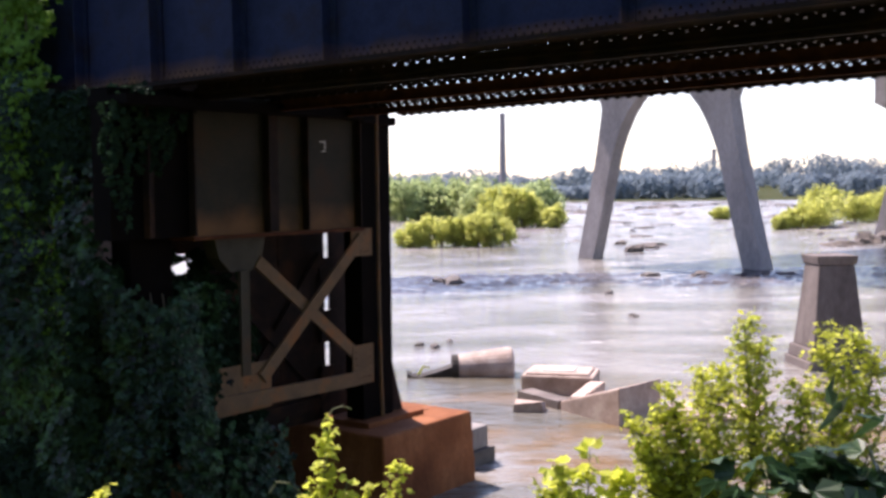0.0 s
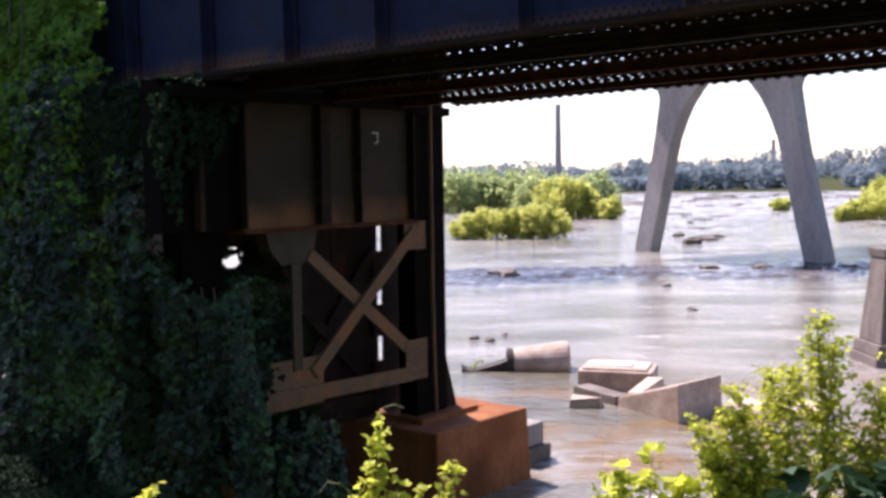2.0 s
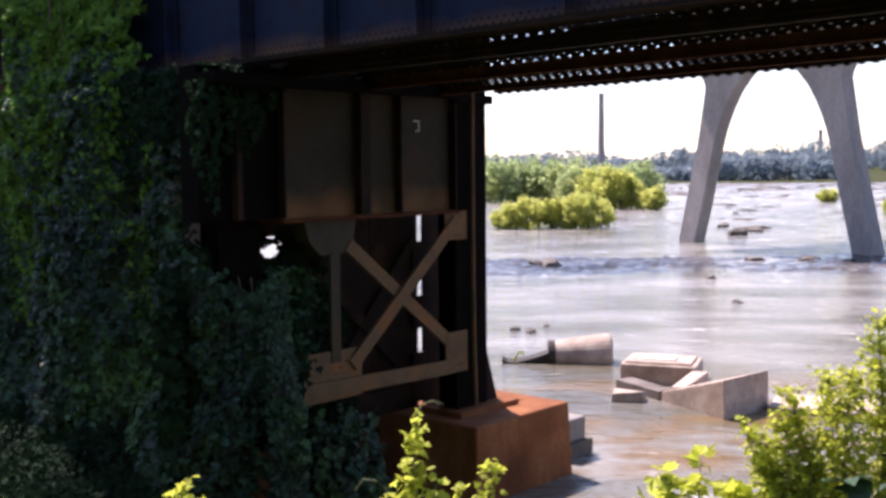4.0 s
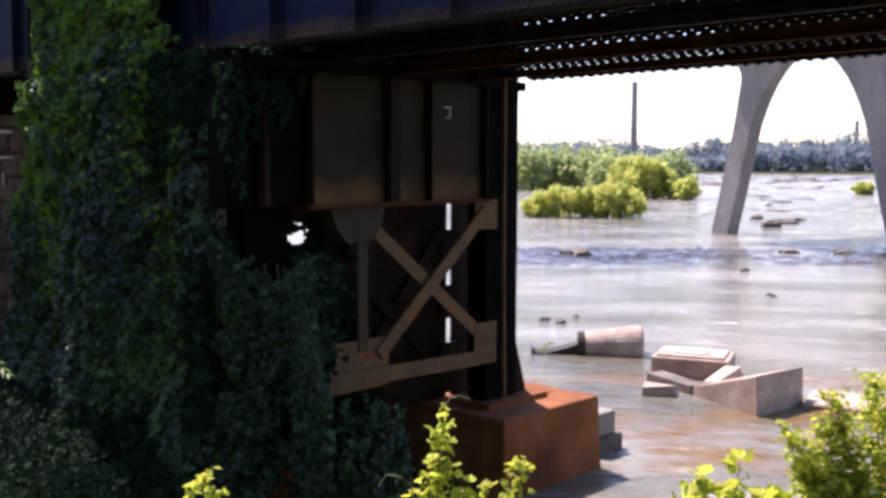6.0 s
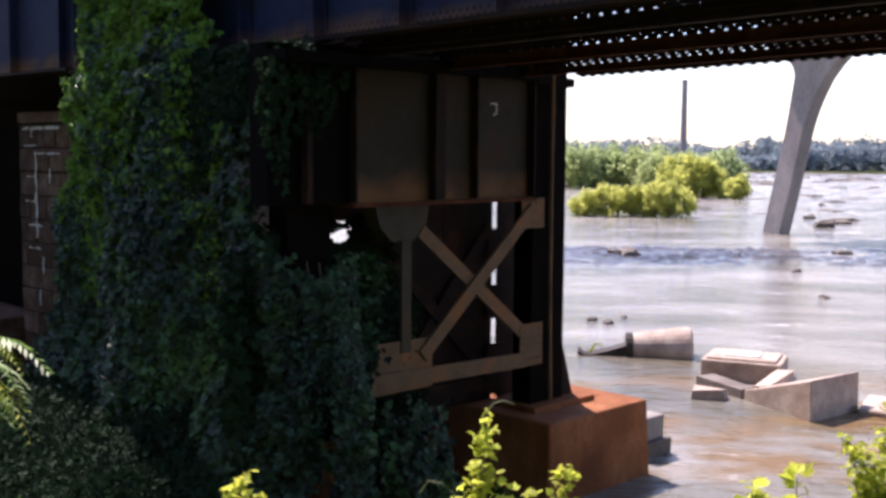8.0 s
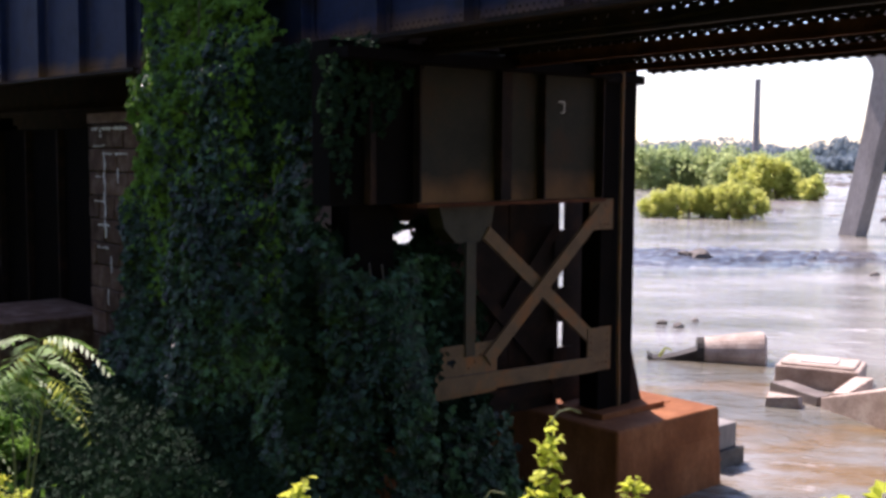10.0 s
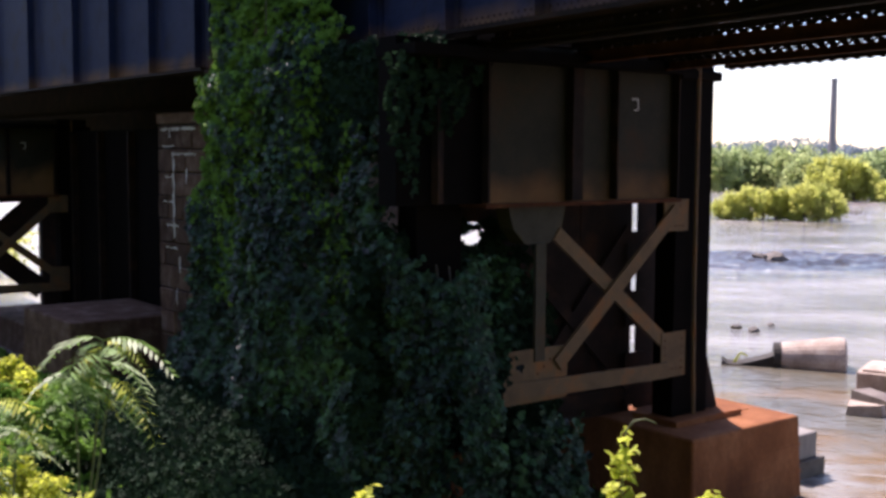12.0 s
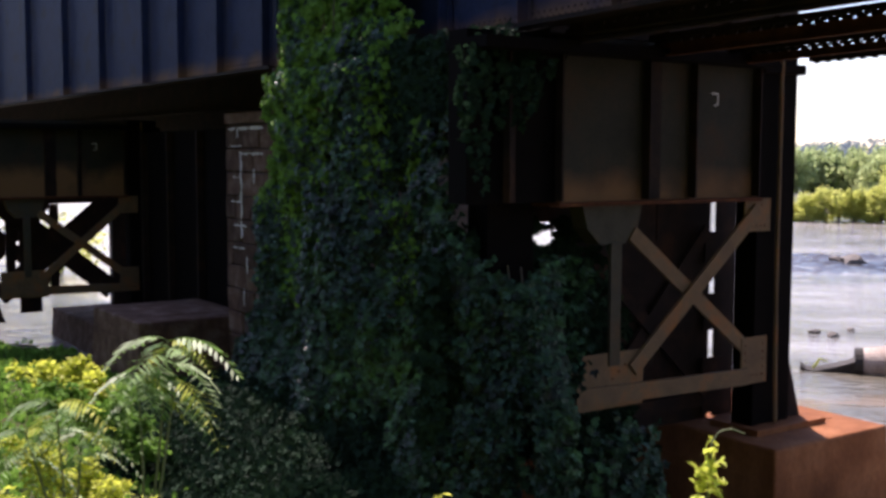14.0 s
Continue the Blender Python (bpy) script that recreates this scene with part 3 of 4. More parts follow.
part("slab", box(-13, 13, -8, 160, 0, 1.4), PIER_CONCRETE, rd)


# ---- behind the braced panel, the second bent and the masonry ----
def back_frame():
    g = thing("rear_column", at_bridge(-15.35, 0, 0), "dark rusty plate columns behind the bracing", "bridge pier")
    part("plate_column", box(-0.04, 0, 3.47, 4.79, 1.5, 7.6), STEEL_DARK, g)
    part("plate_column", box(-0.04, 0, 4.95, 5.45, 1.5, 7.6), STEEL_DARK, g)
    part("tie_plate", box(0.002, 0.03, 0.2, 1.45, 5.14, 7.55), STEEL_DARK, g)
    part("tie_plate", box(0.002, 0.03, 1.45, 3.41, 4.73, 7.55), STEEL_DARK, g)
    part("tie_plate", box(0.002, 0.03, 3.41, 5.4, 5.62, 7.55), STEEL_DARK, g)
    part("batten", box(0.031, 0.06, 4.6, 5.15, 3.1, 3.75), STEEL_DARK, g)
    part("batten", box(0.031, 0.06, 4.6, 5.15, 4.3, 4.85), STEEL_DARK, g)
    part("batten", box(0.031, 0.06, 4.6, 5.15, 1.6, 2.6), STEEL_DARK, g)
    # added dark sheet, no real column, that blocks the bright gap behind the hanger
    part("plate_column", box(-0.04, 0, 0.4, 3.465, 1.5, 4.74), STEEL_DARK, g)
    for p0, p1 in (((0.1, 2.0, 2.0), (0.1, 4.6, 4.9)), ((0.15, 1.7, 4.7), (0.15, 4.6, 2.0))):
        bm = bmesh.new()
        bar(bm, p0, p1, 0.22, 0.04, (1, 0, 0))
        part("diagonal_brace", bm, STEEL_DARK, g)
    part("bottom_strut", box(0.031, 0.1, 1.2, 4.6, 1.75, 2.0), STEEL_DARK, g)
    return g


back_frame()
far_brace = thing("rear_bracing", at_bridge(-39.4, -2.95, -0.65), "dark cross bracing behind the further bent", "bridge pier")
for p0, p1 in (((0, 0.9, 2.2), (0, 4.6, 5.3)), ((0.06, 0.9, 5.3), (0.06, 4.6, 2.2))):
    bm = bmesh.new()
    bar(bm, p0, p1, 0.66, 0.05, (1, 0, 0))
    part("diagonal_brace", bm, STEEL_DARK, far_brace)
for w in (1.15, 2.55):
    part("upright", box(-0.02, 0.06, w, w + 0.3, 2.2, 5.19), STEEL_DARK, far_brace)
for p0, p1 in (((-1.6, 0.2, 2.4), (-1.6, 2.9, 5.2)), ((-1.55, 0.2, 5.2), (-1.55, 2.9, 2.4)), ((-1.6, 2.7, 2.4), (-1.6, 5.2, 5.2))):
    bm = bmesh.new()
    bar(bm, p0, p1, 0.4, 0.05, (1, 0, 0))
    part("diagonal_brace", bm, STEEL_DARK, far_brace)
part("cap_plate", box(-0.1, -0.02, -1.0, 5.3, 5.2, 7.9), STEEL_DARK, far_brace)
part("post", box(-0.5, -0.11, 4.7, 5.5, 1.6, 7.9), STEEL_DARK, far_brace)
part("side_plate", box(-0.15, -0.11, 1.6, 2.3, 1.6, 5.19), STEEL_DARK, far_brace)
part("post", box(-0.5, -0.11, -1.0, -0.4, 1.5, 7.9), STEEL_DARK, far_brace)
far_bent = copy_thing(front_bent, at_bridge(-37.5, -2.95, -0.65))
tagged(far_bent, "shaded steel bent with cross bracing further along the bridge", "bridge pier", "steel bents")
# dark stone colour replaces the rust-stained concrete here to paint in its shade
plinth(-40.4, -35.0, -0.1, 3.7, 0.95, "plinth in the shallows, coloured dark brown as shade", STONE)
plinth(-31.6, -27.95, -1.3, 1.7, 2.1, "tall footing before the masonry pier, coloured dark as shade", STONE)
plinth(-40.5, -36.3, -6.5, -3.6, 0.85, "shaded rust-brown concrete plinth in the shallows")

pier = thing("stone_pier", at_bridge(-27.9, 1.0, -0.6), "brown coursed masonry pier with white lime streaks", "stone pier")
part("core", box(0.06, 5.4, 0.08, 4.0, 0, 7.55), MORTAR, pier)
part("recess", box(-9.6, 0.0, 1.3, 4.0, 0, 7.5), MORTAR, pier)
part("coping", box(0.0, 5.6, -0.03, 4.1, 7.552, 7.8), STONE, pier)
blocks = {}


def stone_block(length, height, rng):
    bm = bmesh.new()
    add_box(bm, 0, length, -0.0, 0.14, 0, height, bevel=0.025)
    for v in bm.verts:
        if v.co.y < 0.05:
            v.co.y += rng.uniform(-0.03, 0.015)
    me = bpy.data.meshes.new("stone_block")
    bm.to_mesh(me)
    bm.free()
    me.materials.append(STONE)
    return me


rs = random.Random(5)
for wall, (x0, x1, y) in enumerate(((0.0, 5.4, 0.0),)):
    for row in range(13):
        x = x0 - (0.55 if row % 2 else 0)
        while x < x1 - 0.05:
            ln = rs.choice((0.9, 1.1, 1.3))
            a, b = max(x, x0), min(x + ln, x1)
            if b - a > 0.12:
                key = (round(b - a, 2), rs.randrange(3))
                if key not in blocks:
                    blocks[key] = stone_block(b - a - 0.025, 0.55, rs)
                ob = new("stone_block", blocks[key])
                ob.parent = pier
                ob.location = (a + 0.012, y, row * 0.578 + 0.012)
            x += ln
bm = bmesh.new()
prev = None
for k in range(15):
    z, c = 4.75 + k * 0.15, 1.0 + 0.03 * math.sin(k * 1.7)
    r = 0.015 + 0.04 * abs(math.sin(k * 1.9 + 0.6))
    row = [bm.verts.new((c - r, -0.042, z)), bm.verts.new((c + r, -0.042, z))]
    if prev:
        bm.faces.new((prev[0], prev[1], row[1], row[0]))
    prev = row
part("lime_streak", bm, WHITE_STAIN, pier, "white lime streak")
rl = random.Random(12)
for x0, x1, zc, wide in ((1.0, 2.3, 6.81, 0.05), (0.3, 2.3, 7.42, 0.06), (0.35, 1.1, 7.0, 0.03), (0.5, 1.0, 6.24, 0.03), (0.4, 1.1, 5.64, 0.03), (0.55, 1.3, 5.06, 0.035), (0.5, 1.2, 4.5, 0.03)):
    bm = bmesh.new()
    prev, x = None, x0
    while x < x1:
        r = wide * rl.uniform(0.1, 1.0)
        c = zc + rl.uniform(-0.015, 0.015)
        row = [bm.verts.new((x, -0.043, c - r)), bm.verts.new((x, -0.043, c + r * 0.7))]
        if prev:
            bm.faces.new((prev[0], row[0], row[1], prev[1]))
        prev = row
        x += rl.uniform(0.03, 0.09)
    part("lime_streak", bm, WHITE_STAIN, pier, "white lime streak")
for xc, zt, zb in ((1.75, 6.45, 6.1), (1.3, 4.3, 3.9), (1.1, 3.5, 3.1), (0.8, 7.4, 7.2)):
    bm = bmesh.new()
    prev = None
    for k in range(7):
        r = 0.05 * rl.uniform(0.25, 1.0)
        z, c = zt + (zb - zt) * k / 6, xc + rl.uniform(-0.02, 0.02)
        row = [bm.verts.new((c - r, -0.0445, z)), bm.verts.new((c + r, -0.0445, z))]
        if prev:
            bm.faces.new((prev[0], row[0], row[1], prev[1]))
        prev = row
    part("lime_streak", bm, WHITE_STAIN, pier, "white lime drip")


# leg coloured black to give the dark recess left of the masonry
leg = thing("tower_leg", at_bridge(-27.9, 1.0, -0.6), "plate leg beside the stone pier, blackened as recess shade", "bridge pier")
part("web_plate", box(-9.6, -0.05, 1.05, 1.25, 0, 7.5), SHADE_BLACK, leg)
for x in (-8.9, -6.6, -4.2, -1.9):
    part("stiffener", box(x, x + 0.12, 0.85, 1.047, 0.01, 7.45), STEEL_DARK, leg)


# ---- in the river ----
def fallen_column(m):
    g = thing("fallen_column", m, "toppled tapered concrete column drum in the water", "concrete ruin")
    bm = bmesh.new()
    prof = ((0, 0.36), (0.04, 0.45), (0.5, 0.53), (1.1, 0.62), (1.75, 0.71), (1.92, 0.70), (1.99, 0.6))
    rings = []
    for x, r in prof:
        rings.append([bm.verts.new((x, r * math.cos(a), r * math.sin(a))) for a in [k * math.pi / 14 for k in range(28)]])
    for p, q in zip(rings, rings[1:]):
        for k in range(28):
            bm.faces.new((p[k], p[(k + 1) % 28], q[(k + 1) % 28], q[k]))
    bm.faces.new(rings[0][::-1]), bm.faces.new(rings[-1])
    bmesh.ops.recalc_face_normals(bm, faces=bm.faces)
    part("drum", bm, CONCRETE_WARM, g)
    bm = bmesh.new()
    prism(bm, [(-1.55, -0.5), (-0.05, -0.5), (-0.03, 0.16), (-0.22, 0.08), (-0.6, -0.04), (-1.1, -0.17), (-1.38, -0.16), (-1.55, -0.05)], -0.4, 0.35)
    part("broken_base", bm, WET_CONCRETE, g, "dark jagged broken base")
    bm = bmesh.new()
    tube(bm, [(-0.06, 0, 0), (0.1, 0, 0), (0.16, 0, 0)], 0.49, 0.495, 20)
    part("broken_rim", bm, WET_CONCRETE, g, "dark wet broken rim")
    bm = bmesh.new()
    tube(bm, [(-1.2, 0, -0.2), (-1.0, 0.1, 0.1), (-0.8, 0.1, 0.02)], 0.05, 0.02)
    part("bent_rod", bm, BUSH_LEAF, g)
    return g


fallen_column(pose(0.28, 36.3, 0.2, 0, 0, 2))
pad = thing("concrete_pad", pose(3.56, 33.4, 0, 0, 0, -15), "flat square concrete footing with a pale top", "concrete ruin")
part("slab", box(-1.09, 1.09, -0.85, 0.8, -1, 0.57, bevel=0.03), CONCRETE_WARM, pad)
part("cap", box(-0.98, 0.95, -0.72, 0.7, 0.571, 0.64, bevel=0.03), CONCRETE_WARM, pad)
part("plug", box(-0.5, 0.45, -0.4, 0.4, 0.641, 0.68, bevel=0.02), WHITE_STAIN, pad, "pale worn top")
foot = thing("broken_footing", pose(0, 0, 0), "broken wedge-shaped concrete footing tilted in the river", "concrete ruin")


def hull(bm, lo, hi):
    a = [bm.verts.new(p) for p in lo]
    b = [bm.verts.new(p) for p in hi]
    bm.faces.new(a[::-1]), bm.faces.new(b)
    k = len(a)
    for i in range(k):
        bm.faces.new((a[i], a[(i + 1) % k], b[(i + 1) % k], b[i]))
    bmesh.ops.recalc_face_normals(bm, faces=bm.faces)


bm = bmesh.new()
hull(bm, [(3.2, 30.33, -1), (4.53, 28.11, -1), (5.95, 29.75, -1), (4.9, 31.6, -1)], [(3.22, 30.36, 0.26), (4.5, 28.2, 1.0), (5.9, 29.75, 0.98), (4.75, 31.3, 0.2)])
bmesh.ops.bevel(bm, geom=list(bm.edges), offset=0.03, segments=2, affect="EDGES", profile=0.5)
part("wedge", bm, CONCRETE_WARM, foot)
slab = thing("tilted_slab", pose(0, 0, 0), "flat concrete slab leaning in the river", "concrete ruin")
bm = bmesh.new()
hull(bm, [(2.1, 32.0, -0.6), (3.12, 30.45, -0.6), (3.5, 30.75, -0.6), (2.6, 32.3, -0.6)], [(2.12, 32.0, 0.26), (3.14, 30.45, 0.24), (3.5, 30.75, 0.26), (2.6, 32.3, 0.28)])
part("slab", bm, DARK_CONCRETE, slab)
leaning = thing("leaning_slab", pose(0, 0, 0), "pale thin slab lying between the broken footings", "concrete ruin")
bm = bmesh.new()
hull(bm, [(3.52, 30.7, -0.5), (3.9, 30.6, -0.5), (4.7, 32.0, -0.5), (4.3, 32.3, -0.5)], [(3.52, 30.75, 0.3), (3.9, 30.6, 0.36), (4.7, 32.0, 0.5), (4.3, 32.3, 0.46)])
part("slab", bm, CONCRETE_WARM, leaning)
rubble = thing("rubble", pose(2.3, 30.4, 0), "pale broken lump of concrete", "concrete ruin")
bm = bmesh.new()
hull(bm, [(-0.5, -0.3, -0.5), (0.5, -0.4, -0.5), (0.6, 0.3, -0.5), (-0.4, 0.4, -0.5)], [(-0.4, -0.2, 0.22), (0.35, -0.3, 0.3), (0.5, 0.2, 0.2), (-0.3, 0.3, 0.28)])
part("lump", bm, CONCRETE_WARM, rubble)
flat = thing("sunken_slab", pose(7.3, 29.6, 0, 0, 0, -20), "pale flat concrete slab just above the water", "concrete ruin")
part("slab", box(-1.3, 1.3, -0.9, 0.9, -0.6, 0.16, bevel=0.05), CONCRETE_WARM, flat)
blk = thing("concrete_block", pose(0.58, 24.65, 0, 0, 0, -36), "grey stepped concrete block beside the plinth", "concrete block")
part("upper", box(-0.35, 0.22, -0.5, 0.35, 0.35, 0.85, bevel=0.02), CONCRETE, blk)
part("lower", box(-0.5, 0.32, -0.6, 0.5, -1, 0.349, bevel=0.02), ROCK, blk)
shaft = thing("ruined_pier", pose(13.15, 37.3, 0, 0, 0, 4), "square tapering concrete pier stub on a stepped base", "concrete ruin")


def taper(bm, a, b, z0, z1, bev=0.04):
    lo = [(sx * a, sy * a, z0) for sx, sy in ((-1, -1), (1, -1), (1, 1), (-1, 1))]
    hi = [(sx * b, sy * b, z1) for sx, sy in ((-1, -1), (1, -1), (1, 1), (-1, 1))]
    hull(bm, lo, hi)
    bmesh.ops.bevel(bm, geom=list(bm.edges), offset=bev, segments=2, affect="EDGES", profile=0.5)


for nm, a, b, z0, z1, mt in (("shaft", 0.9, 0.62, 0.7, 3.5, DARK_CONCRETE), ("cap", 0.66, 0.72, 3.501, 3.82, DARK_CONCRETE), ("base", 1.2, 1.12, -1, 0.3, DARK_CONCRETE), ("base_step", 1.05, 1.0, 0.301, 0.699, DARK_CONCRETE)):
    bm = bmesh.new()
    taper(bm, a, b, z0, z1)
    part(nm, bm, mt, shaft)


def rock_mesh(rng, n=8):
    bm = bmesh.new()
    bmesh.ops.create_icosphere(bm, subdivisions=2, radius=1.0)
    off = Vector(rng.uniform(-50, 50, 3))
    for v in bm.verts:
        k = 1 + 0.5 * noise.noise(v.co * 1.3 + off) + 0.2 * noise.noise(v.co * 3.1 + off)
        v.co = Vector((v.co.x * k, v.co.y * k, v.co.z * k))
    return bm


RK = np.random.default_rng(3)
ROCK_MESHES = []
for k in range(5):
    bm = rock_mesh(RK)
    me = bpy.data.meshes.new("rock")
    bm.to_mesh(me)
    bm.free()
    me.materials.append(ROCK)
    ROCK_MESHES.append(me)


def rock(x, y, sx, sy, sz, label="dark wet rock in the river"):
    ob = new("rock", ROCK_MESHES[int(RK.integers(0, 5))])
    ob.matrix_world = Matrix.LocRotScale((x, y, 0.05 * sz), Euler((0, 0, RK.uniform(0, 6.3))), (sx, sy, sz))
    return tagged(ob, label, "rock", "river rocks")


for x, y, a, c in ((18.7, 115.6, 0.9, 0.35), (17.8, 102, 1.2, 0.7), (20.3, 108, 1.4, 0.3), (21.5, 112, 1.6, 0.25), (0.6, 70.8, 1.0, 0.5), (-0.2, 71.5, 0.7, 0.35), (17.6, 74.7, 0.9, 0.3), (14.2, 75, 0.7, 0.25), (39.3, 107.8, 2.4, 0.5), (43, 111, 2.0, 0.9), (48, 117, 2.4, 1.0), (12.9, 170, 2.2, 0.8), (15.5, 166, 1.6, 0.5), (-1.0, 43.2, 0.25, 0.14), (-0.4, 42.6, 0.3, 0.16), (0.2, 44.3, 0.2, 0.1), (9, 52, 0.35, 0.12), (9.5, 63, 0.4, 0.2), (-1.2, 24.6, 0.7, 0.6), (0.1, 27.2, 0.5, 0.3)):
    rock(x, y, a, a * 0.7, c)
# low ledges that break the shallows far out, and the broken water of the rapid
bm = bmesh.new()
for k in range(230):
    y = RK.uniform(118, 390)
    x = RK.uniform(-0.02, 0.42) * y + RK.uniform(-8, 12)
    a = RK.uniform(0.4, 2.4) * (y / 200)
    m = Matrix.LocRotScale((x, y, 0.0), Euler((0, 0, RK.uniform(-0.5, 0.5))), (a * 1.6, a * 0.7, RK.uniform(0.06, 0.3)))
    r = bmesh.ops.create_icosphere(bm, subdivisions=1, radius=1.0, matrix=m)
    for v in r["verts"]:
        v.co += Vector(RK.normal(0, 0.05, 3)) * a
tagged(mesh_ob("river_ledges", bm, ROCK), "low brown rock ledges across the shallow river", "rocks", kind="stuff")


def rapid():
    """A strip of steep standing waves across the river."""
    nx, ny = 190, 60
    vs, fs = [], []
    for j in range(ny):
        for i in range(nx):
            fx, fy = i / (nx - 1), j / (ny - 1)
            x = -14 + 62 * fx
            y = 61 + 20 * fy + 0.10 * x + 1.2 * math.sin(x * 0.3)
            edge = min(1, 2.2 * fy, 2.2 * (1 - fy), 8 * fx, 8 * (1 - fx)) * (0.35 + 0.65 * max(0.0, min(1.0, 0.5 + 1.6 * noise.noise((x * 0.12, y * 0.3, 17.0)))))
            h = noise.noise((x * 0.9, y * 1.6, 3.0)) * 0.5 + noise.noise((x * 2.1, y * 3.0, 9.0)) * 0.3
            vs.append((x, y, -0.05 + edge * (0.13 + 0.75 * max(h, -0.12))))
    for j in range(ny - 1):
        for i in range(nx - 1):
            a = j * nx + i
            fs.append((a, a + 1, a + nx + 1, a + nx))
    me = bpy.data.meshes.new("rapid")
    me.from_pydata(vs, [], fs)
    me.polygons.foreach_set("use_smooth", [True] * len(me.polygons))
    me.materials.append(RAPID_WATER)
    tagged(new("rapid", me), "broken dark water of a low rapid", "water", kind="structure")


rapid()

# ---- vegetation ----
RNG = np.random.default_rng(7)


def creeper():
    """Thick curtain of creeper hung over the girder and round the near column."""
    g = thing("creeper", BRIDGE, "thick curtain of dark green creeper over girder and column", "climbing plant")
    plan = np.array(((-26.5, -1.0), (-22.3, -0.75), (-19.5, -1.1), (-16.5, -1.05), (-14.9, -0.9), (-14.0, -0.65), (-13.8, -0.25), (-13.85, 0.15), (-14.1, 0.35)))
    seg = np.hypot(*np.diff(plan, axis=0).T)
    run = np.concatenate([[0], np.cumsum(seg)])
    n = 105000
    d = RNG.uniform(0, run[-1], n)
    u, w = np.interp(d, run, plan[:, 0]), np.interp(d, run, plan[:, 1])
    z = RNG.uniform(-0.5, 11.2, n)
    lo = np.interp(z, (-0.5, 0.8, 2.0, 4.0, 7.6, 8.2, 11.2), (-25.7, -24.1, -22.7, -21.9, -21.7, -21.7, -21.6))
    hi_top = np.interp(z, (4.6, 5.1, 6.0, 7.8, 8.0, 11.2), (-14.3, -14.9, -15.2, -16.8, -17.0, -17.2))
    wob = np.array([noise.noise((a * 0.9, b * 0.9, 0.0)) for a, b in zip(z, d)])
    edge = 0.45 * wob
    keep = (u > lo + edge) & ((u < hi_top + edge) | (z < 5.05 + 0.2 * np.sin(d * 2.0) + edge - 0.6 * np.exp(-((u + 14.0) / 0.45) ** 2)))
    # the arched gap under the cap girder and thinner patches
    gap = np.array([noise.noise((a * 1.7 + 9, b * 1.7, 4.0)) for a, b in zip(d, z)])
    keep &= gap > -0.52
    thin = (u > -16.2) & (u < -14.6) & (z > 2.8) & (gap > 0.42)
    keep &= ~thin
    u, w, z, wob, d = u[keep], w[keep], z[keep], wob[keep], d[keep]
    bulge = np.array([noise.noise((a * 0.55 + 30, b * 0.45, 1.0)) for a, b in zip(d, z)])
    fine = np.array([noise.noise((a * 2.2 + 3, b * 2.2, 7.0)) for a, b in zip(d, z)])
    depth = 0.5 * bulge + 0.22 * fine + np.where(z > 7.7, 0.22, 0.0) - np.where(z < 2.8, (2.8 - z) * 0.34, 0) + RNG.exponential(0.10, len(u))
    w2 = np.where(z > 7.7, np.minimum(w + depth, -0.22 - RNG.uniform(0, 0.1, len(u))), w + depth)
    inward = (u > -13.9)
    u2 = np.where(inward, u - depth * 0.8, u)
    w2 = np.where(inward, w, w2)
    # normals lean out from the lumps of the curtain
    e = 0.25
    gx = np.array([noise.noise(((a + e) * 0.55 + 30, b * 0.45, 1.0)) for a, b in zip(d, z)]) - bulge
    gz = np.array([noise.noise((a * 0.55 + 30, (b + e) * 0.45, 1.0)) for a, b in zip(d, z)]) - bulge
    nr = np.stack([np.where(inward, 1.0, 0.25) + 2.0 * gx, np.where(inward, -0.3, -1.0), 0.35 + 2.0 * gz], 1)
    pos = np.stack([u2, w2, z], 1)
    # light on the upper lumps is put in as a brighter leaf colour
    lit_lump = (bulge * 0.9 + 0.22 * (z - 7.0) - 0.10 * (u + 19.5) + RNG.normal(0, 0.25, len(z)) > -0.16) & (z > 3.4)
    leaf_ob("leaves", g, VINE_LEAF, pos[~lit_lump], nr[~lit_lump], RNG.uniform(0.08, 0.175, int((~lit_lump).sum())), RNG, shape="lobed", droop=0.7)
    leaf_ob("lit_leaves", g, GREEN_LEAF, pos[lit_lump], nr[lit_lump], RNG.uniform(0.08, 0.165, int(lit_lump.sum())), RNG, shape="lobed", droop=0.7)
    # the skirt that spreads over the ground at the foot, shade put into its colour
    m = 36000
    su, sd = RNG.uniform(-25.5, -13.9, m), RNG.uniform(0, 1, m) ** 0.8
    lump = np.array([noise.noise((p * 0.6, q * 2.2, 11.0)) for p, q in zip(su, sd)])
    reach = np.interp(su, (-25.5, -22, -17, -13.9), (2.6, 3.8, 3.2, 0.5))
    high = np.interp(su, (-25.5, -22, -17, -13.9), (0.4, 1.5, 1.6, 0.5))
    sk = np.stack([su, -0.9 - sd * reach + 0.35 * lump, 0.45 + high * (1 - sd) ** 1.3 + 0.4 * lump + RNG.normal(0, 0.06, m)], 1)
    leaf_ob("skirt_leaves", g, SHADE_TINT_LEAF, sk, np.stack([0.3 + lump, -1.0 + 0 * lump, 0.35 + 0 * lump], 1), RNG.uniform(0.08, 0.175, m), RNG, shape="lobed", droop=0.5)
    for k in range(26):
        x = RNG.uniform(-22, -14.2)
        top = 10.5 if x < -17 else 4.6
        y0 = float(np.interp(x, plan[:6, 0], plan[:6, 1])) + 0.35
        pts = [(x + 0.25 * math.sin(k + t * 5), min(y0 + 0.1 * math.cos(k * 2 + t * 4), -0.21) if top > 5 else y0, -0.5 + (top + 0.5) * t) for t in np.linspace(0, 1, 9).tolist()]
        bm = bmesh.new()
        tube(bm, pts, 0.03, 0.012, 5)
        part("stem", bm, BARK, g)
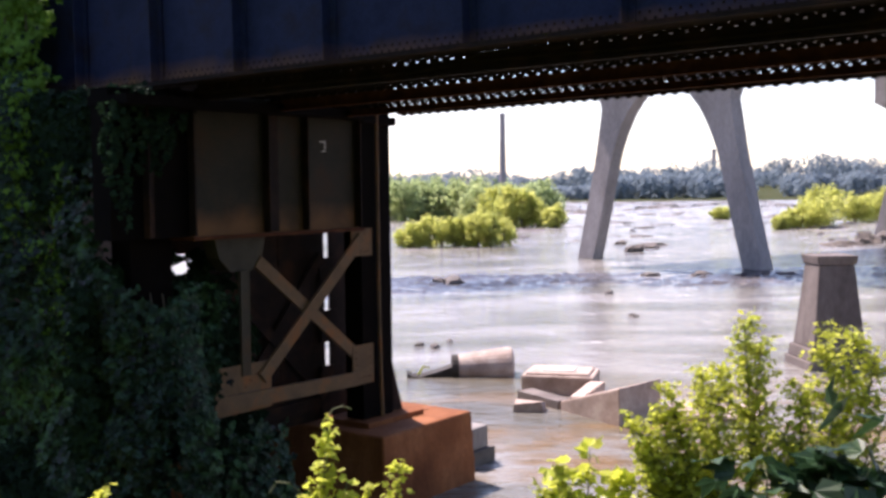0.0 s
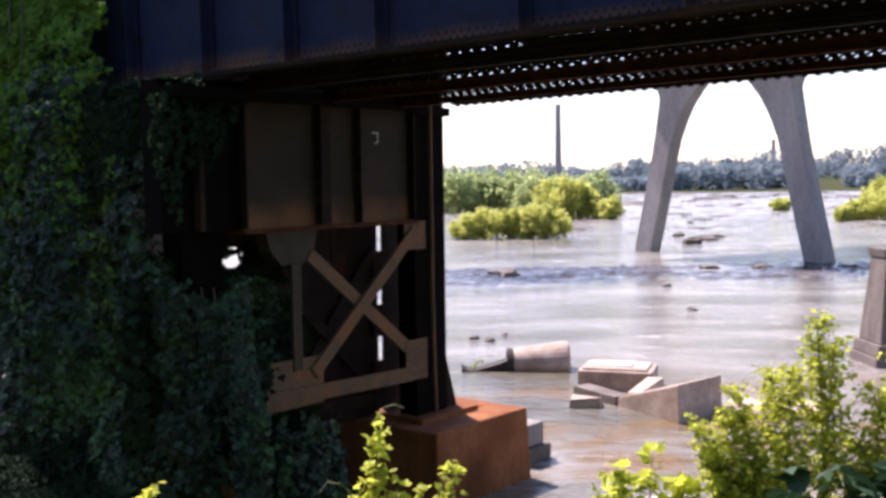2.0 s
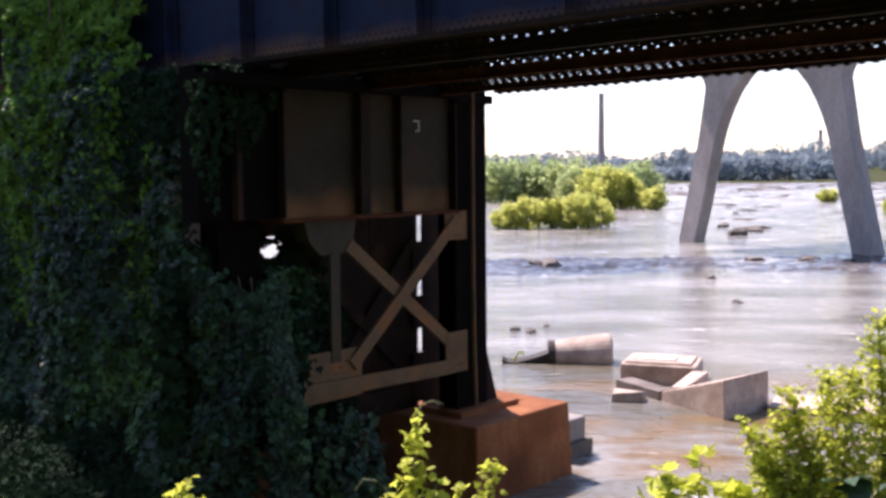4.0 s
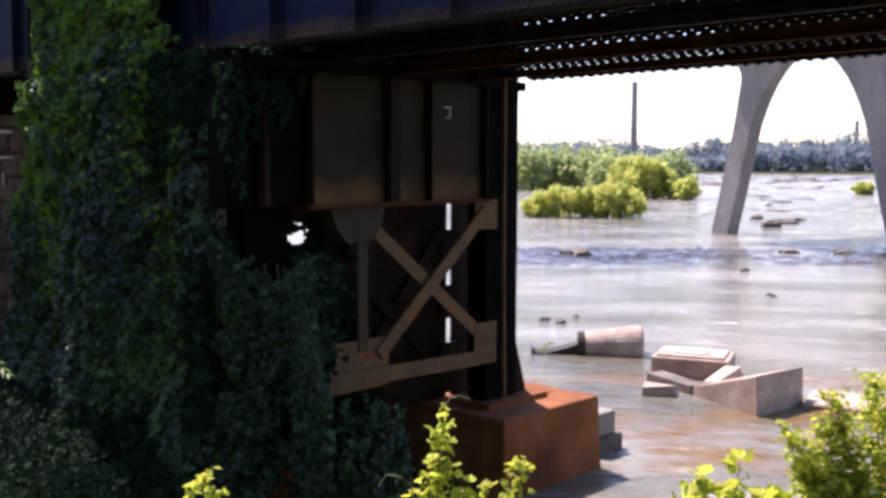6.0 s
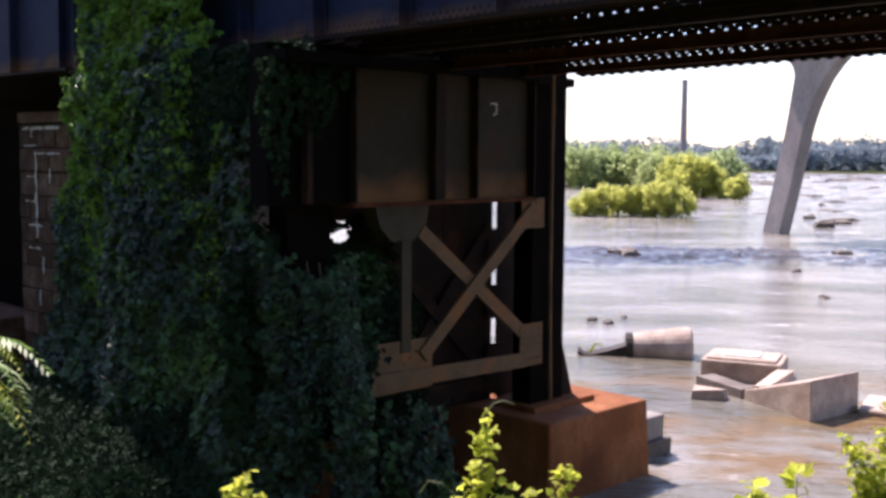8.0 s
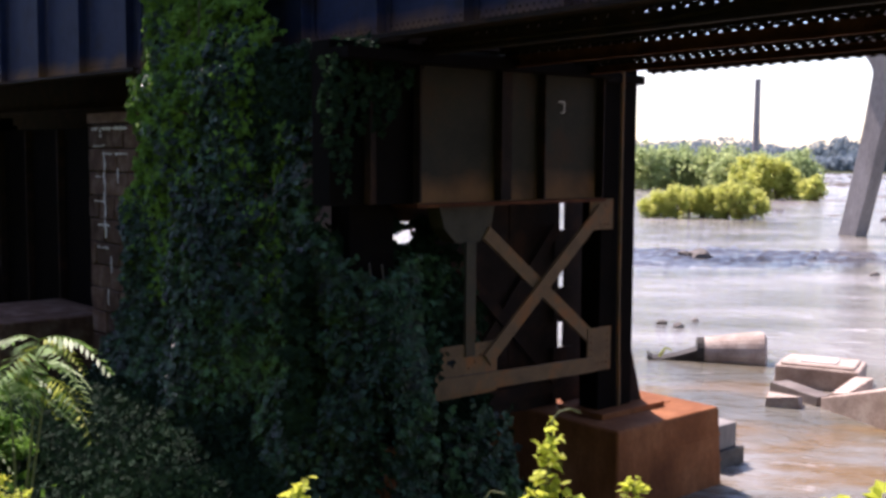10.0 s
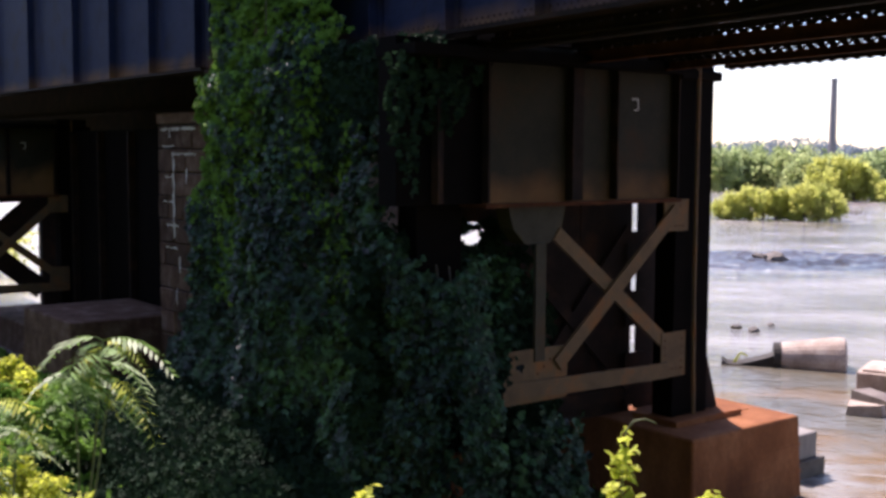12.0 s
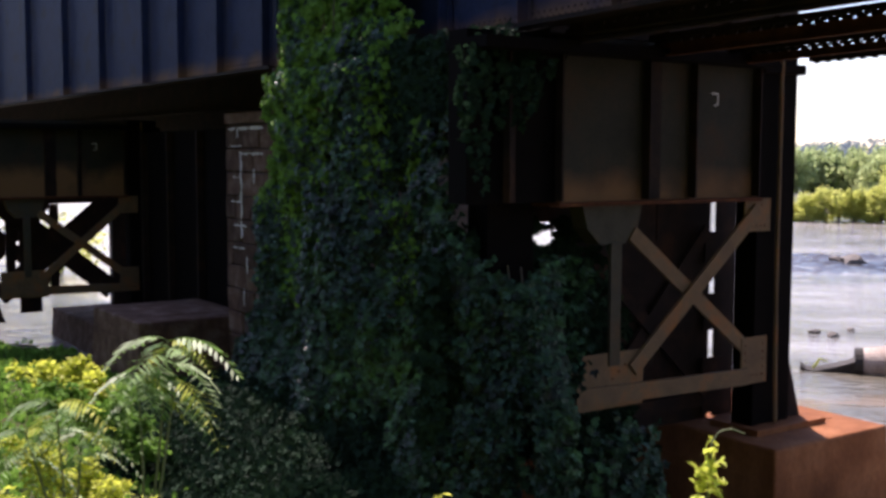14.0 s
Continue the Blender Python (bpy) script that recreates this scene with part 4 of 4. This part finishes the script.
    # deeper growth round the column and behind the hanger
    m = 9000
    uu, ww, zz = RNG.uniform(-15.3, -14.9, m), RNG.uniform(-1.4, 2.7, m), RNG.uniform(0.2, 5.2, m)
    hole = np.array([noise.noise((p * 2.1, q * 2.1, 21.0)) for p, q in zip(ww, zz)])
    ok = ((ww < 2.9 - 0.34 * zz + 0.5 * RNG.normal(0, 1, m)) | (ww < 1.2)) & ((zz < 4.75) | (hole < 0.05))
    # leaf colour darkened to stand for shade round the column
    leaf_ob("inner_leaves", g, SHADE_TINT_LEAF, np.stack([uu, ww, zz], 1)[ok], np.tile((1.0, -0.6, 0.3), (int(ok.sum()), 1)), RNG.uniform(0.12, 0.24, int(ok.sum())), RNG, shape="lobed", droop=0.7)
    # growth tucked under the girder beside the curtain, coloured dark for the shade
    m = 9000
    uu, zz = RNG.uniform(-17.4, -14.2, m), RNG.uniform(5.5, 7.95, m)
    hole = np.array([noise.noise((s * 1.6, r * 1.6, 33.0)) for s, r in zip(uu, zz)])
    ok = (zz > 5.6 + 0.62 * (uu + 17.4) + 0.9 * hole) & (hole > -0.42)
    leaf_ob("inner_leaves", g, SHADE_TINT_LEAF, np.stack([uu, RNG.uniform(-0.9, -0.5, m), zz], 1)[ok], np.tile((0.4, -1.0, 0.3), (int(ok.sum()), 1)), RNG.uniform(0.10, 0.2, int(ok.sum())), RNG, shape="lobed", droop=0.7)
    # trailing ends below the girder and out over the bracing
    p, q = [], []
    for k in range(46):
        x, y, zt = RNG.uniform(-17.2, -15.2), RNG.uniform(-0.9, -0.2), RNG.uniform(6.4, 7.95)
        for t in np.linspace(0, 1, 14).tolist():
            p.append((x + 0.1 * math.sin(t * 6 + k), y, zt - t * RNG.uniform(0.2, 0.55)))
            q.append((0.3, -1, 0.3))
    for k in range(60):
        x, y, zt = -13.5 - RNG.uniform(0, 0.7), RNG.uniform(0.9, 1.9), RNG.uniform(1.2, 2.3)
        for t in np.linspace(0, 1, 16).tolist():
            p.append((x, y + 0.15 * math.sin(t * 5 + k), zt - t * 1.2))
            q.append((1, -0.3, 0.3))
    leaf_ob("trailing_leaves", g, VINE_LEAF, p, q, RNG.uniform(0.08, 0.16, len(p)), RNG, shape="lobed", droop=0.7)
    # sprays that hang before the end panel, girder shade put into their colour
    p, q = [], []
    for k in range(30):
        y = RNG.uniform(-1.5, -0.1)
        x, zt = -14.1 + RNG.uniform(0.0, 0.15), 7.85 - RNG.uniform(0, 0.5)
        drop = max(0.25, (0.3 - 1.3 * y) * RNG.uniform(0.3, 1.0))
        for t in np.linspace(0, 1, int(6 + drop * 9)).tolist():
            p.append((x + 0.06 * math.sin(t * 7 + k), y + 0.14 * math.sin(t * 4 + k), zt - t * drop))
            q.append((0.9, -0.5, -0.2))
    leaf_ob("hanging_leaves", g, SHADE_TINT_LEAF, p, q, RNG.uniform(0.08, 0.15, len(p)), RNG, shape="lobed", droop=0.8)
    return g


creeper()


def bush(name, centre, radii, n, size, mat, label, category="bush", group="", clumps=16, spread=0.36):
    cx, cy, cz = centre
    g = thing(name, pose(cx, cy, cz), label, category, group)
    n = int(n * 1.5)
    p, q = crown_points(RNG, (0, 0, radii[2] * 0.85), radii, n, clumps * 3, spread * 0.72)
    q = q * 0.6 + RNG.normal(0, 0.6, q.shape)
    p[:, 2] = np.abs(p[:, 2]) + 0.05
    leaf_ob("crown", g, mat, p, q, RNG.uniform(0.7, 1.5, n) * size, RNG, droop=0.2)
    bm = bmesh.new()
    for k in range(4):
        a = RNG.uniform(0, 6.28)
        d = Vector((math.cos(a) * radii[0] * 0.5, math.sin(a) * radii[1] * 0.5, radii[2] * 1.3))
        tube(bm, [(0, 0, -0.4), d * 0.5 + Vector((0, 0, 0.2)), d], 0.03 * radii[2] + 0.02, 0.01 * radii[2], 5)
    part("trunk", bm, BARK, g)
    return g


for k in range(9):
    x = -3.9 + k * 1.25
    hgt = (1.3, 1.6, 1.9, 1.7, 1.75, 1.6, 2.0, 2.1, 1.6)[k]
    bush("willow_bush", (x, 113.5 + RNG.uniform(-0.8, 2.0), 0), (1.5, 1.7, hgt), 1700, 0.22, BUSH_LEAF, "bright green willow bush on a river bar", "bush", "willow bushes")
for k in range(5):
    bush("willow_bush", (7.5 + k * 2.2, 168 - k * 1.5 + RNG.uniform(-2, 2), 0), (2.2, 2.2, (3.2, 3.4, 3.2, 2.6, 1.8)[k]), 1200, 0.42, BUSH_LEAF, "bright green willow bush on a river bar", "bush", "willow bushes")
for k in range(30):
    x = -34 + k * 1.8
    bush("island_tree", (x, 196 - 0.2 * x + RNG.uniform(-6, 26), 0.0), (3.6, 3.6, RNG.uniform(3.5, 4.9) * (0.85 if x > 12 else 1)), 1100, 0.6, TREE_LEAF, "green tree on the river island", "tree", "island trees", 20)
for x, y, r, hgt in ((50, 150, 3.0, 2.2), (54, 158, 3.4, 3.2), (58, 166, 3.6, 3.0), (63, 168, 3.2, 2.6), (47.5, 149, 1.6, 1.4), (45, 146, 1.2, 1.1), (48, 190, 1.8, 1.2), (67, 172, 3.0, 2.4), (72, 178, 3, 3.0)):
    bush("willow_bush", (x, y, 0), (r, r, hgt), 1400, 0.38, BUSH_LEAF, "bright green willow bush on a river bar", "bush", "willow bushes")


for x, y, r, hgt in ((-38, 49, 2.6, 1.7), (-34, 52, 2.4, 1.5), (-42, 47, 2.8, 2.0), (-31, 54, 2.2, 1.3), (-36, 56, 2.6, 2.2)):
    bush("willow_bush", (x, y, 0), (r, r, hgt), 900, 0.2, BUSH_LEAF, "green willow bush in the shallows behind the bridge", "bush", "willow bushes")


def far_woods(name, y0, y1, x0, x1, top, n, mat, label):
    """Treeline on the far bank: many clumps in one mesh."""
    clumps = int((x1 - x0) / 2.2)
    cx, cy = RNG.uniform(x0, x1, clumps), RNG.uniform(y0, y1, clumps)
    ch = top * (0.55 + 0.45 * np.array([abs(noise.noise((x * 0.02, y * 0.01, 5.0))) for x, y in zip(cx, cy)]) * 2).clip(0, 1.25)
    ch = ch * (1 + 0.55 * smooth(0.16, 0.3, cx / cy))
    which = RNG.integers(0, clumps, n)
    q = RNG.normal(0, 1, (n, 3))
    q /= np.linalg.norm(q, axis=1)[:, None]
    base = ground_z(cx, cy)
    p = np.stack([cx[which], cy[which], (base + ch * 0.55)[which]], 1) + q * np.stack([4.5 + 0 * ch[which], 4.5 + 0 * ch[which], ch[which] * 0.5], 1) * RNG.uniform(0.75, 1.05, (n, 1))
    me = leaves_mesh(name, p, q + np.array((0, 0, 0.4)), RNG.uniform(1.3, 2.8, n), RNG, droop=0.5)
    me.materials.append(mat)
    tagged(new(name, me), label, "trees", kind="stuff")


far_woods("far_treeline", 430, 470, -120, 330, 7.5, 30000, HAZE_LEAF, "hazy low trees along the far bank")
far_woods("far_woods", 600, 720, -150, 480, 13, 34000, HAZE_LEAF, "hazy blue-green woods on the far hills")
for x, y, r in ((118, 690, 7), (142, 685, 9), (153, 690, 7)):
    bush("far_tree", (x, y, float(ground_z(np.array(x), np.array(y)))), (r, r, r * 0.75), 900, 1.6, HAZE_LEAF, "hazy round tree on the far hill", "tree", "far trees")


def stack(x, y, r0, r1, top, label):
    g = thing("chimney_stack", pose(x, y, 0), label, "chimney", "far chimneys")
    bm = bmesh.new()
    tube(bm, [(0, 0, 2), (0, 0, top * 0.5), (0, 0, top)], r0, r1, 20)
    part("shaft", bm, BRICK_FAR, g)
    bm = bmesh.new()
    tube(bm, [(0, 0, top - 1.0), (0, 0, top + 0.3)], r1 + 0.12, r1 + 0.14, 20)
    part("rim", bm, BRICK_FAR, g)


stack(32.6, 598, 2.0, 1.45, 45, "tall tapering brick chimney beyond the island")
stack(172.6, 700, 1.6, 1.2, 27.5, "slim chimney on the far hill")


def far_building(x, y, wide, deep, high, mat):
    z = float(ground_z(np.array(x), np.array(y)))
    g = thing("far_building", pose(x, y, z - 1), "pale low industrial building on the far hill", "building", "far buildings")
    part("wall", box(-wide / 2, wide / 2, -deep / 2, deep / 2, 0, high + 1), mat, g)
    part("roof", box(-wide / 2 - 0.4, wide / 2 + 0.4, -deep / 2 - 0.4, deep / 2 + 0.4, high + 1.001, high + 1.5), CONCRETE, g)
    for k in range(int(wide / 4)):
        part("window", box(-wide / 2 + 1.2 + k * 4, -wide / 2 + 3.0 + k * 4, -deep / 2 - 0.05, -deep / 2 + 0.05, high * 0.45, high * 0.8), STEEL_BLUE, g)


for x, y, wd, hg, mt in ((128, 730, 14, 7, WHITE_FAR), (180, 745, 30, 9, BRICK_FAR), (215, 740, 26, 8, WHITE_FAR), (262, 735, 34, 10, WHITE_FAR), (300, 750, 24, 9, BRICK_FAR), (95, 740, 16, 6, WHITE_FAR)):
    far_building(x, y, wd, 12, hg, mt)


# ---- plants on the near bank ----
def bank(x, y):
    return float(ground_z(np.array(float(x)), np.array(float(y))))


def spray_shrub(name, x, y, tips, per, size, mat, label, spread=0.5, droop=0.1, shape="oval", category="shrub", group="", near=1.0):
    """Stems rising from one root to the given tips, with side twigs and leaves in sprays."""
    x, y = x * near, y * near
    tips = [(tx * near, ty * near, 6.3 + (tz - 6.3) * near) for tx, ty, tz in tips]
    z0 = bank(x, y)
    g = thing(name, pose(x, y, z0), label, category, group)
    P, Q = [], []
    for tx, ty, tz in tips:
        bm = bmesh.new()
        end = Vector((tx - x, ty - y, tz - z0))
        mid = end * 0.5 + Vector((RNG.normal(0, 0.1), RNG.normal(0, 0.1), 0.15 * end.length))
        curve = [(1 - t) ** 2 * Vector((0, 0, -0.1)) + 2 * t * (1 - t) * mid + t * t * end for t in np.linspace(0, 1, 9).tolist()]
        tube(bm, curve, 0.022, 0.005, 5)
        for k in range(per):
            t = RNG.uniform(0.3, 1.0) ** 0.7
            i = min(int(t * 8), 7)
            b0 = curve[i].lerp(curve[i + 1], t * 8 - i)
            a = RNG.uniform(0, 6.28)
            ln = spread * (1.15 - t) * RNG.uniform(0.5, 1.2) + 0.06
            tip = b0 + Vector((math.cos(a) * ln, math.sin(a) * ln, ln * RNG.uniform(0.0, 0.7)))
            tube(bm, [b0, tip], 0.006, 0.003, 3)
            m = max(3, int(ln / (size * 0.42)))
            for j in range(m):
                c = b0.lerp(tip, (j + 1) / m)
                P.append((c.x + RNG.normal(0, size * 0.3), c.y + RNG.normal(0, size * 0.3), c.z + RNG.normal(0, size * 0.3)))
                Q.append((RNG.normal(0, 0.5), RNG.normal(0, 0.5), 1.0))
        part("stem", bm, STEM, g)
    leaf_ob("foliage", g, mat, P, Q, RNG.uniform(0.7, 1.25, len(P)) * size, RNG, shape=shape, droop=droop)
    return g


spray_shrub("shrub", 3.2, 11.7, [(3.18, 11.6, 4.87), (3.4, 11.7, 4.6), (2.75, 11.7, 4.3), (2.3, 11.6, 3.9), (2.9, 11.4, 4.4), (2.5, 11.4, 3.4), (2.1, 11.6, 3.5), (2.0, 11.5, 3.8), (2.35, 11.6, 4.15), (2.2, 11.4, 3.2)], 150, 0.068, YOUNG_LEAF, "sunlit yellow-green shrub with small leaves on the bank", 0.5, near=0.92)
spray_shrub("shrub", 4.1, 11.6, [(3.95, 11.4, 4.83), (4.3, 11.5, 4.7), (3.7, 11.3, 4.2), (4.6, 11.6, 4.5), (3.5, 11.2, 3.7)], 150, 0.068, YOUNG_LEAF, "sunlit yellow-green shrub with small leaves on the bank", 0.5, near=0.92)
spray_shrub("broad_leaf_shrub", 2.5, 8.9, [(2.6, 8.75, 4.2), (3.1, 8.66, 4.5), (2.2, 8.8, 3.95), (3.55, 8.7, 4.4), (3.0, 8.5, 4.0), (3.3, 8.4, 4.1)], 10, 0.30, BROAD_LEAF, "shrub with broad dark green leaves", 0.38, 0.4, "lobed")
spray_shrub("bindweed", 1.35, 10.6, [(1.42, 10.71, 3.68), (1.06, 10.72, 3.54), (1.71, 10.61, 3.45), (0.95, 10.67, 3.3), (1.2, 11.8, 3.3)], 24, 0.15, YOUNG_LEAF, "pale-leaved climbing weed in the sun", 0.25, 0.2, "lobed")
spray_shrub("climbing_shoot", -1.4, 13.0, [(-1.43, 13.17, 3.42), (-1.45, 13.1, 3.15), (-1.2, 13.0, 2.75), (-1.65, 12.95, 2.75)], 20, 0.13, YOUNG_LEAF, "upright climbing shoot with bright lobed leaves", 0.18, 0.3, "lobed")
spray_shrub("climbing_shoot", -0.6, 13.1, [(-0.56, 13.12, 2.98), (-0.7, 13.05, 2.7), (-0.95, 13.0, 2.7)], 20, 0.11, YOUNG_LEAF, "low climbing shoot with bright lobed leaves", 0.15, 0.3, "lobed")
spray_shrub("climbing_shoot", -4.16, 13.05, [(-4.17, 13.07, 2.66), (-4.05, 13.0, 2.5), (-4.3, 13.0, 2.5)], 9, 0.12, YOUNG_LEAF, "low climbing shoot with bright lobed leaves", 0.15, 0.3, "lobed")
tend = thing("tendril", pose(-1.43, 13.15, 3.35), "pale curling tendril at the tip of the shoot", "climbing plant")
bm = bmesh.new()
tube(bm, [(0, 0, 0), (0.0, 0, 0.17), (0.07, 0.02, 0.27), (0.18, 0.03, 0.30), (0.29, 0.04, 0.26)], 0.012, 0.008, 6)
part("stalk", bm, STEM, tend)
tend = thing("tendril", pose(-1.75, 12.95, 2.6), "pale arching tendril beside the shoot", "climbing plant")
bm = bmesh.new()
tube(bm, [(0.05, 0, -0.2), (-0.02, 0, 0.08), (-0.14, 0, 0.17), (-0.28, 0, 0.19), (-0.38, 0, 0.05)], 0.011, 0.008, 6)
part("stalk", bm, STEM, tend)
spray_shrub("shrub", -7.9, 12.6, [(-7.75, 12.73, 2.55), (-8.14, 12.37, 2.4), (-7.3, 12.92, 2.15), (-8.39, 12.13, 2.35), (-7.5, 12.8, 2.35), (-8.8, 12.2, 2.4), (-9.2, 12.3, 2.45)], 120, 0.08, YOUNG_LEAF, "sunlit yellow-green shrub at the bank's edge", 0.4, near=1.0)


spray_shrub("shrub", -9.6, 14.6, [(-9.3, 14.6, 1.9), (-9.8, 14.8, 2.1), (-10.2, 14.4, 2.3), (-9.0, 14.4, 1.6), (-10.6, 14.2, 2.5)], 70, 0.09, YOUNG_LEAF, "sunlit low shrub by the water", 0.45)
spray_shrub("shrub", -12.0, 18.6, [(-11.6, 18.6, 1.6), (-12.2, 18.8, 1.9), (-12.8, 18.4, 2.1), (-11.2, 18.4, 1.2), (-13.2, 18.2, 2.2)], 70, 0.13, GREEN_LEAF, "low green shrub at the water's edge", 0.5)
spray_shrub("shrub", -16.0, 22.5, [(-15.6, 22.6, 1.3), (-16.2, 22.8, 1.6), (-16.8, 22.4, 1.5), (-15.2, 22.4, 1.0), (-17.4, 22.2, 1.4)], 60, 0.15, YOUNG_LEAF, "low sunlit shrub at the water's edge", 0.6)


def pinnate_sapling(x, y, heads, label):
    """Sapling whose crown is of long feathery leaves made of paired leaflets."""
    z0 = bank(x, y)
    g = thing("sapling", pose(x, y, z0), label, "sapling", "saplings")
    for hx, hy, hz, nl, ln in heads:
        top = Vector((hx - x, hy - y, hz - z0))
        bm = bmesh.new()
        tube(bm, [(0, 0, -0.1), top * 0.5 + Vector((0.05, 0, 0.1)), top], 0.025, 0.012, 6)
        part("stem", bm, STEM, g)
        for k in range(nl):
            a = k * 2.4 + RNG.uniform(-0.3, 0.3)
            el = RNG.uniform(-0.1, 0.75)
            size = ln * RNG.uniform(0.7, 1.15)
            d = Vector((math.cos(a), math.sin(a), 0))
            base = top + Vector((0, 0, -0.10 * (k % 4)))
            rib = [base + d * size * t + Vector((0, 0, size * (el * t - 0.95 * t * t))) for t in np.linspace(0, 1, 14).tolist()]
            lm = bmesh.new()
            tube(lm, rib, 0.006, 0.003, 4)
            side = Vector((-d.y, d.x, 0))
            for i in range(2, 14):
                for sg in (-1, 1):
                    b0 = rib[i]
                    l2 = 0.30 * (1 - 0.5 * abs(i - 6) / 8) * size * RNG.uniform(0.85, 1.15)
                    tip = b0 + side * sg * l2 + d * l2 * 0.4 + Vector((0, 0, -l2 * RNG.uniform(0.2, 0.7)))
                    m1 = b0.lerp(tip, 0.4) + d * l2 * 0.13
                    m2 = b0.lerp(tip, 0.4) - d * l2 * 0.13
                    lm.faces.new([lm.verts.new(v) for v in (b0, m1, tip, m2)])
            part("feather_leaf", lm, YOUNG_LEAF if k % 9 == 0 else SAPLING_LEAF, g)
    return g


pinnate_sapling(-8.7, 14.5, [(-8.45, 14.8, 3.78, 12, 0.82), (-8.75, 14.55, 3.4, 9, 0.75), (-8.35, 14.8, 3.3, 8, 0.7)], "sapling with long feathery leaves beside the masonry")
pinnate_sapling(-9.5, 14.0, [(-9.5, 13.9, 3.05, 10, 0.75), (-9.2, 14.0, 2.7, 9, 0.7), (-9.9, 13.8, 2.7, 8, 0.65)], "sapling with long feathery leaves in the sun")
n = 120000
gx, gy = RNG.uniform(-36, 6, n), RNG.uniform(5, 40, n)
gz = ground_z(gx, gy)
ok = (gz > 0.03) & (gz < 3.0) & ((gx < -10.5 - 3 * RNG.uniform(0, 1, n)) | (RNG.uniform(0, 1, n) < 0.06))
me = leaves_mesh("grass", np.stack([gx, gy, gz], 1)[ok], np.tile((0.6, -0.6, 0.2), (int(ok.sum()), 1)), RNG.uniform(0.06, 0.24, int(ok.sum())), RNG, droop=-0.9)
me.materials.append(GREEN_LEAF)
tagged(new("grass", me), "rough sunlit weeds and grass on the bank", "grass", kind="stuff")

n = 26000
gx, gy = RNG.uniform(-12, 12, n), RNG.uniform(-9, 8, n)
gz = ground_z(gx, gy)
ok = (gz > 2.0) & (np.hypot(gx + 0.2, gy - 1.4) > 1.2)
me = leaves_mesh("bank_grass", np.stack([gx, gy, gz], 1)[ok], np.tile((0.6, -0.6, 0.2), (int(ok.sum()), 1)), RNG.uniform(0.05, 0.16, int(ok.sum())), RNG, droop=-0.9)
me.materials.append(GREEN_LEAF)
tagged(new("bank_grass", me), "short rough grass beside the path", "grass", kind="stuff")

# trees added behind the path, out of view, to cut the sky's fill light
for k in range(9):
    x = -26 + k * 6.5
    y = -10 - 3 * math.sin(k * 1.9)
    bush("sky_block_tree", (x, y, bank(x, y) - 0.3), (5.2, 5.0, 8.5), 1800, 0.6, TREE_LEAF, "unseen tree added behind the path to block sky light", "tree", "bank trees", 26, 0.42)
